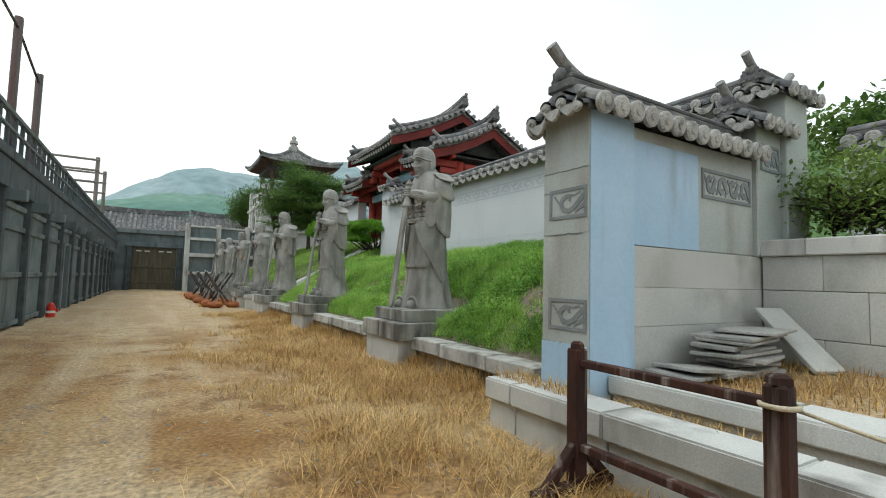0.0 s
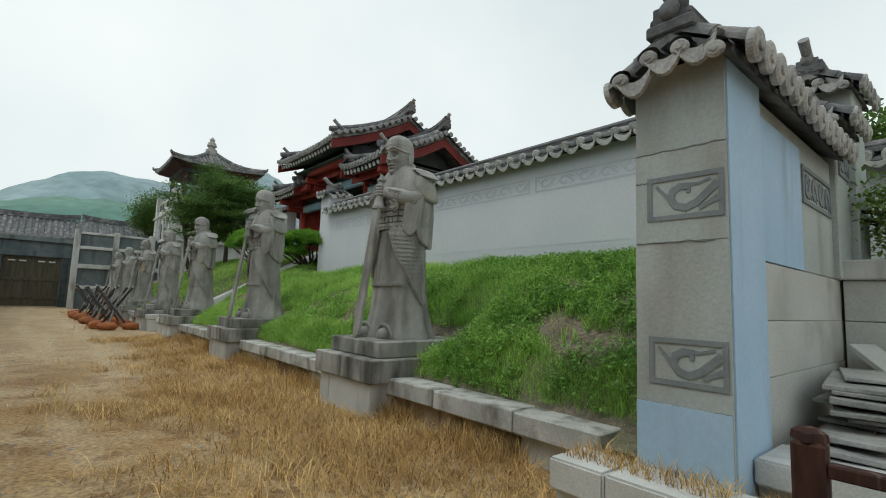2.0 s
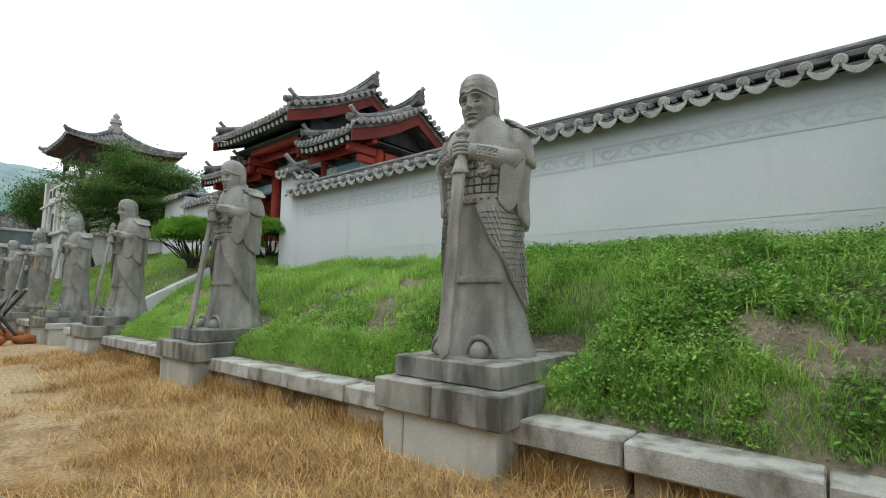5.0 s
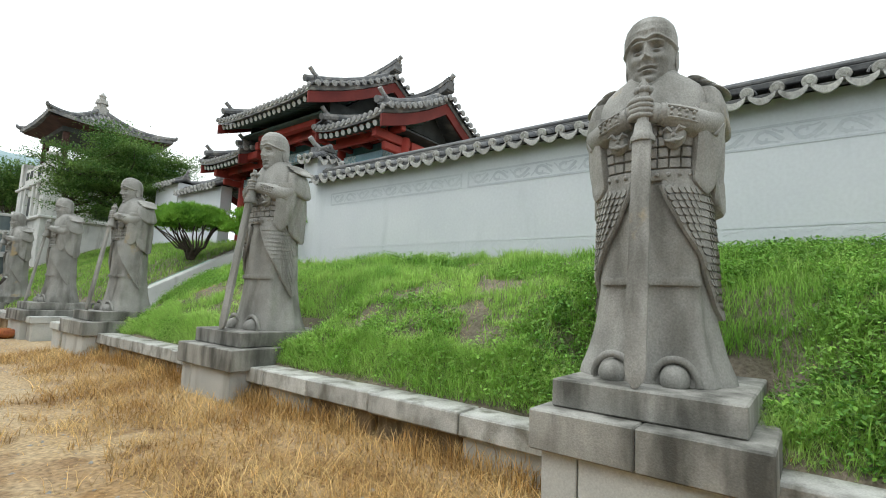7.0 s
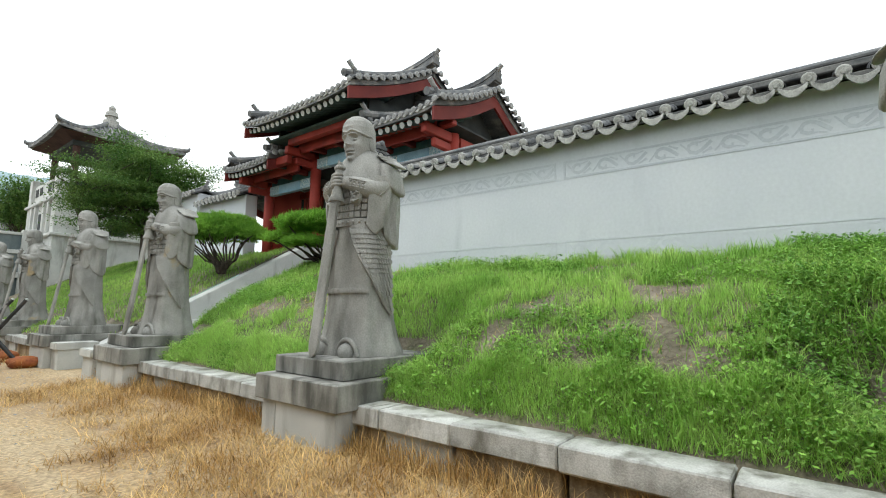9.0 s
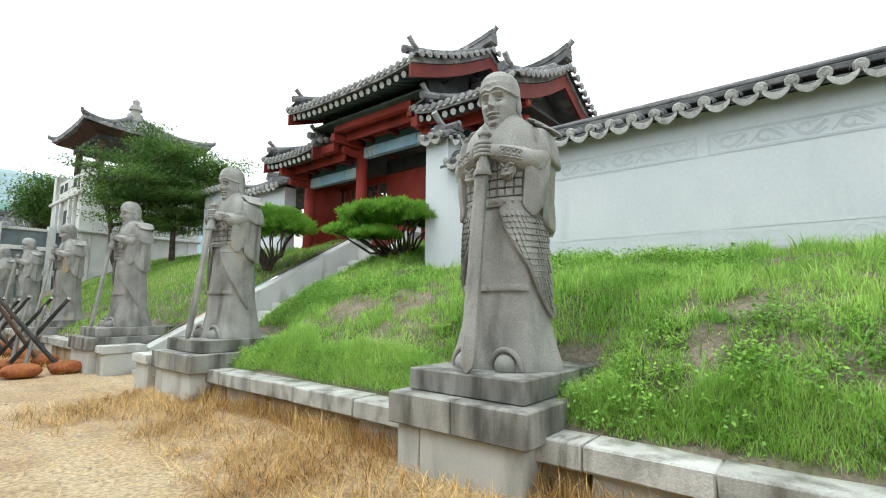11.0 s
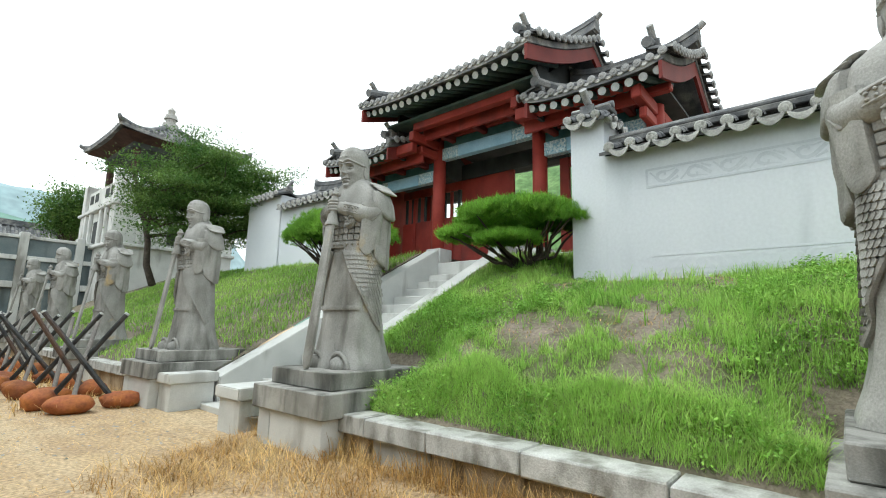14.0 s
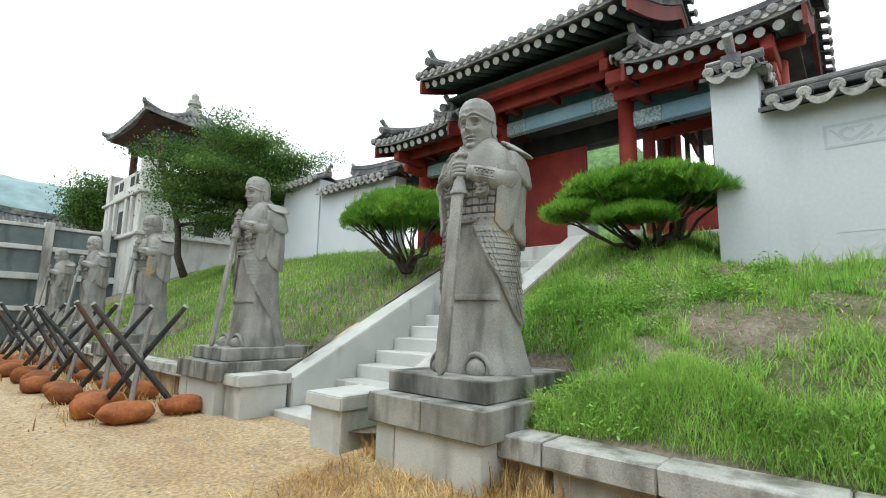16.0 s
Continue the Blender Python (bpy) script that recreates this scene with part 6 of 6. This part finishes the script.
lawn_litter = scatter(26000, 3.3, 6.6, 3.2, 17.8, lambda x, y: lawn_ok(x, y) and rg.random() < 0.08 + 2.0 * max(0, bare(x, y) - thin(y)), lawn_z)
blades("dead_grass", [(a, b, c + 0.015) for a, b, c in lawn_litter], 0.01, 0.06, 0.006, M["straw"], 2.5, 14, "dead straw lying in bare spots of the bank")
sprigs = scatter(1800, 3.3, 6.1, 3.2, 17.8, lambda x, y: lawn_ok(x, y) and bare(x, y) < 0.6, lawn_z)
blades("tall_weeds", sprigs, 0.10, 0.24, 0.011, M["weed"], 0.4, 5, "taller loose weeds on the bank")


def straw_keep(x, y):
    for p in PED_Y:
        if abs(y - p) < 0.6 and x > 2.97:
            return False
    if y < 3.6 and x > 2.55 or (17.6 < y < 20.8):
        return False
    k = (x - (0.75 if y < 9 else 1.25 if y < 13 else 1.75)) / 1.5 + 0.9 * noise.noise((x * 1.0, y * 0.8, 3)) + 0.7 * noise.noise((x * 3.2, y * 3.2, 4))
    return rg.random() < max(0.0, min(1.0, k))


straw = scatter(105000, 0.2, 3.2, 1.0, 17.6, straw_keep, ground_z)
blades("dry_grass", straw, 0.03, 0.19, 0.0065, M["straw"], 1.7, 6, "dry straw-coloured grass along the curb")
edge_straw = scatter(9000, 3.08, 3.4, 3.6, 17.6, lambda x, y: straw_keep(x, y) and noise.noise((y * 1.4, 0, 6)) > -0.25, ground_z)
blades("curb_straw", edge_straw, 0.14, 0.34, 0.007, M["straw"], 0.7, 16, "taller dry grass standing against the curb")
straw2 = scatter(9000, 1.2, 3.2, 20.5, 36, straw_keep, ground_z)
blades("dry_grass", straw2, 0.06, 0.22, 0.014, M["straw"], 0.9, 7, "dry straw-coloured grass between the barricades and the curb")
litter = scatter(70000, -2.3, 2.9, 1.0, 22, lambda x, y: rg.random() < 0.2 + 1.1 * max(0, noise.noise((x * 1.6, y * 0.7, 8)) + 0.12 * x), ground_z)
blades("straw_litter", litter, 0.008, 0.045, 0.006, M["straw"], 3.0, 8, "thin scattered straw lying on the track")
terrace_straw = scatter(2600, 2.97, 3.16, -0.5, 2.6, lambda x, y: noise.noise((x * 2, y * 1.3, 0)) > -0.1, lambda x, y: 0.36)
terrace_straw += scatter(3500, 3.7, 5.6, -0.2, 2.4, lambda x, y: noise.noise((x, y, 4)) > -0.1, lambda x, y: 0.55)
terrace_straw += scatter(700, 2.7, 2.95, 2.6, 3.5, lambda x, y: True, lambda x, y: 0.44)
blades("terrace_straw", terrace_straw, 0.04, 0.16, 0.007, M["straw"], 0.9, 9, "dry weeds growing between the terrace stones")


def limb(bm, a, b, r0, r1, sides=8, wob=0.08, seg=5):
    a, b = Vector(a), Vector(b)
    L = (b - a).length
    pts = [a.lerp(b, i / seg) + (noise.noise_vector(a * 3 + Vector((i, i * 0.7, 0))) * wob * L if 0 < i < seg else Vector()) for i in range(seg + 1)]
    bm_tube(bm, pts, [r0 + (r1 - r0) * i / seg for i in range(seg + 1)], sides)
    return pts


def clumped_tree(name, base, top_z, centre, radii, clumps, per, leaf, material, seed, label, trunks=((0, 0),), trunk_r=0.12, spread=0.55, flat=0.6, category="tree"):
    """Tapered trunks, limbs to every third clump, and a crown of leaf clumps."""
    r = np.random.default_rng(seed)
    e = empty(name, *base)
    cs = []
    while len(cs) < clumps:
        p = r.normal(0, 1, 3)
        p /= np.linalg.norm(p)
        rad = r.uniform(0.35, 1.0) ** 0.5
        q = p * rad
        lump = 1 + (0.8 if flat < 0.4 else 0.5) * noise.noise(Vector(p * 2.2) + Vector((seed, 0, 0)))
        q = q * lump
        if q[2] < -0.75:
            continue
        if flat < 0.4:
            q[2] = round(q[2] / 0.26) * 0.26 + r.normal(0, 0.03)
        cs.append(np.array(centre) - np.array(base) + q * np.array(radii))
    pts = []
    for c in cs:
        k = per if isinstance(per, int) else 30
        o = r.normal(0, 1, (k, 3)) * np.array([spread, spread, spread * flat]) * 0.5
        pts.append(c + o)
    crown = leaf_mesh("crown", np.concatenate(pts), leaf, material, seed)
    crown.parent = e
    bm = bmesh.new()
    for tx, ty in trunks:
        top = Vector((centre[0] - base[0] + tx * 1.5, centre[1] - base[1] + ty * 1.5, top_z - base[2]))
        limb(bm, (tx, ty, -0.2), top, trunk_r, trunk_r * 0.35, 9, 0.05, 6)
        for c in cs[:: max(1, len(cs) // 26)]:
            t = r.uniform(0.35, 0.85)
            limb(bm, Vector((tx, ty, 0)).lerp(top, t), Vector(c), trunk_r * 0.35, 0.012, 6)
    part("trunk", bm, M["bark"], e, smooth=True)
    return tagged(e, label, category)


clumped_tree("broadleaf_tree", (8.6, 31.6, 2.9), 7.6, (8.6, 32.1, 6.35), (2.65, 2.65, 2.15), 310, 330, 0.092, M["leaf"], 21, "full green tree with layered foliage beside the tower", ((0, 0), (-1.6, 1.4)), 0.14, 0.8, 0.28)
clumped_tree("broadleaf_tree", (7.5, 48.5, 0.0), 8.4, (7.5, 48.5, 7.6), (1.8, 1.8, 1.9), 140, 150, 0.15, M["leaf"], 22, "dark green tree behind the stone wall", ((0, 0),), 0.16, 0.9, 0.6)
clumped_tree("broadleaf_tree", (14.6, 3.4, 1.5), 5.2, (14.6, 3.4, 5.1), (2.2, 2.0, 0.55), 90, 60, 0.2, M["leaf"], 26, "dark pine crown behind the planter", ((0, 0),), 0.16, 0.8, 0.5)
clumped_tree("garden_shrub", (6.4, 1.9, 1.78), 2.3, (6.4, 1.9, 2.35), (0.6, 0.8, 0.5), 150, 45, 0.06, M["leaf_pale"], 23, "bushy green shrub growing in the stone planter", ((0, 0), (0.1, 0.3), (-0.1, -0.3)), 0.03, 0.25, 0.8, "shrub")


def needle_pine(name, base, pads, stems, seed, label):
    """A trained pine: fanned stems, and pads of upright needle tufts."""
    r = np.random.default_rng(seed)
    e = empty(name, *base)
    tufts = []
    bm = bmesh.new()
    for (cx, cy, cz, rx, ry, rz) in pads:
        n = int(1500 * rx * ry / 0.6)
        u = r.normal(0, 1, (n, 3))
        u /= np.linalg.norm(u, axis=1)[:, None]
        u[:, 2] = np.abs(u[:, 2]) * 1.0 - 0.25 * (r.random(n) < 0.3)
        lump = np.array([1 + 0.18 * noise.noise(Vector(q * 3) + Vector((cx, cy, seed))) for q in u])
        tufts.append(np.array([cx, cy, cz]) + u * (lump * r.uniform(0.7, 1.0, n))[:, None] * np.array([rx, ry, rz]))
        for _ in range(stems):
            a = r.uniform(0, 2 * np.pi)
            tip = Vector((cx + rx * 0.75 * math.cos(a), cy + ry * 0.75 * math.sin(a), cz + rz * 0.1))
            limb(bm, (r.uniform(-0.08, 0.08), r.uniform(-0.08, 0.08), -0.1), tip, 0.035, 0.01, 6, 0.12)
    part("stem_fan", bm, M["bark"], e, smooth=True)
    t = np.concatenate(tufts)
    # a spray of needles at each tuft
    k = 14
    c = np.repeat(t, k, 0) + r.normal(0, 0.012, (len(t) * k, 3))
    d = r.normal(0, 1, c.shape)
    d[:, 2] = np.abs(d[:, 2]) + 0.5
    d /= np.linalg.norm(d, axis=1)[:, None]
    s = np.cross(d, r.normal(0, 1, c.shape))
    s /= np.linalg.norm(s, axis=1)[:, None]
    L, w = r.uniform(0.06, 0.13, len(c))[:, None], 0.0035
    v = np.empty((len(c), 5, 3))
    v[:, 0], v[:, 1] = c - s * w, c + s * w
    v[:, 2], v[:, 3] = c + d * L * 0.6 + s * w, c + d * L * 0.6 - s * w
    v[:, 4] = c + d * L
    crown = quads_tris("needles", v.reshape(-1, 3), len(c), M["pine"], "", "")
    crown.parent = e
    return tagged(e, label, "pine")


needle_pine("garden_pine", (6.88, 20.95, 2.35), [(0, 0, 1.02, 1.15, 1.15, 0.6), (-0.4, 0.6, 0.9, 0.75, 0.75, 0.42), (0.3, -0.5, 0.95, 0.7, 0.7, 0.4)], 9, 31, "domed ornamental pine with fanned stems beside the stairs")
needle_pine("garden_pine", (6.75, 16.1, 2.3), [(-0.1, 0.1, 0.80, 0.95, 1.1, 0.30), (-0.4, 0.85, 0.52, 0.6, 0.5, 0.18), (0.1, -0.6, 0.68, 0.65, 0.6, 0.24), (-0.55, 0.0, 0.36, 0.5, 0.55, 0.14)], 6, 32, "spreading ornamental pine with flat pads beside the wall pillar")

# wall and tiled roofline beyond the planter
plain_wall("wall_south", 9.0, 9.4, -3.0, 3.0, 1.5, 3.5, M["render_grey"], "grey garden wall behind the shrub")
c = empty("wall_cap", 9.2, -3.0, 3.51)
tagged(c, "grey tiled cap on the garden wall", "wall cap", kind="structure")
wall_cap(c, 6.0, 0.29, both=False, depth=0.46)

# ---- loose gravel on the track ----
stones = scatter(7000, -2.4, 2.9, 0.8, 24, lambda x, y: rg.random() < 0.35 + 0.65 * max(0, noise.noise((x * 1.2, y * 0.4, 6))), lambda x, y: ground_z(x, y) + 0.012)
OCT = np.array([(1, 0, 0), (0, 1, 0), (-1, 0, 0), (0, -1, 0), (0, 0, 0.6), (0, 0, -0.6)], float)
verts, faces = [], []
for x, y, z in stones:
    r = 0.006 + 0.018 * rg.random() ** 3
    q = len(verts)
    verts += [tuple(np.array((x, y, z)) + r * p * rg.uniform(0.6, 1.3, 3)) for p in OCT]
    faces += [(q + a, q + b, q + c) for a, b, c in ((0, 1, 4), (1, 2, 4), (2, 3, 4), (3, 0, 4), (1, 0, 5), (2, 1, 5), (3, 2, 5), (0, 3, 5))]
tagged(new("gravel", data_mesh("gravel", verts, faces, M["slate"])), "small pale loose stones scattered on the track", "gravel", kind="stuff")
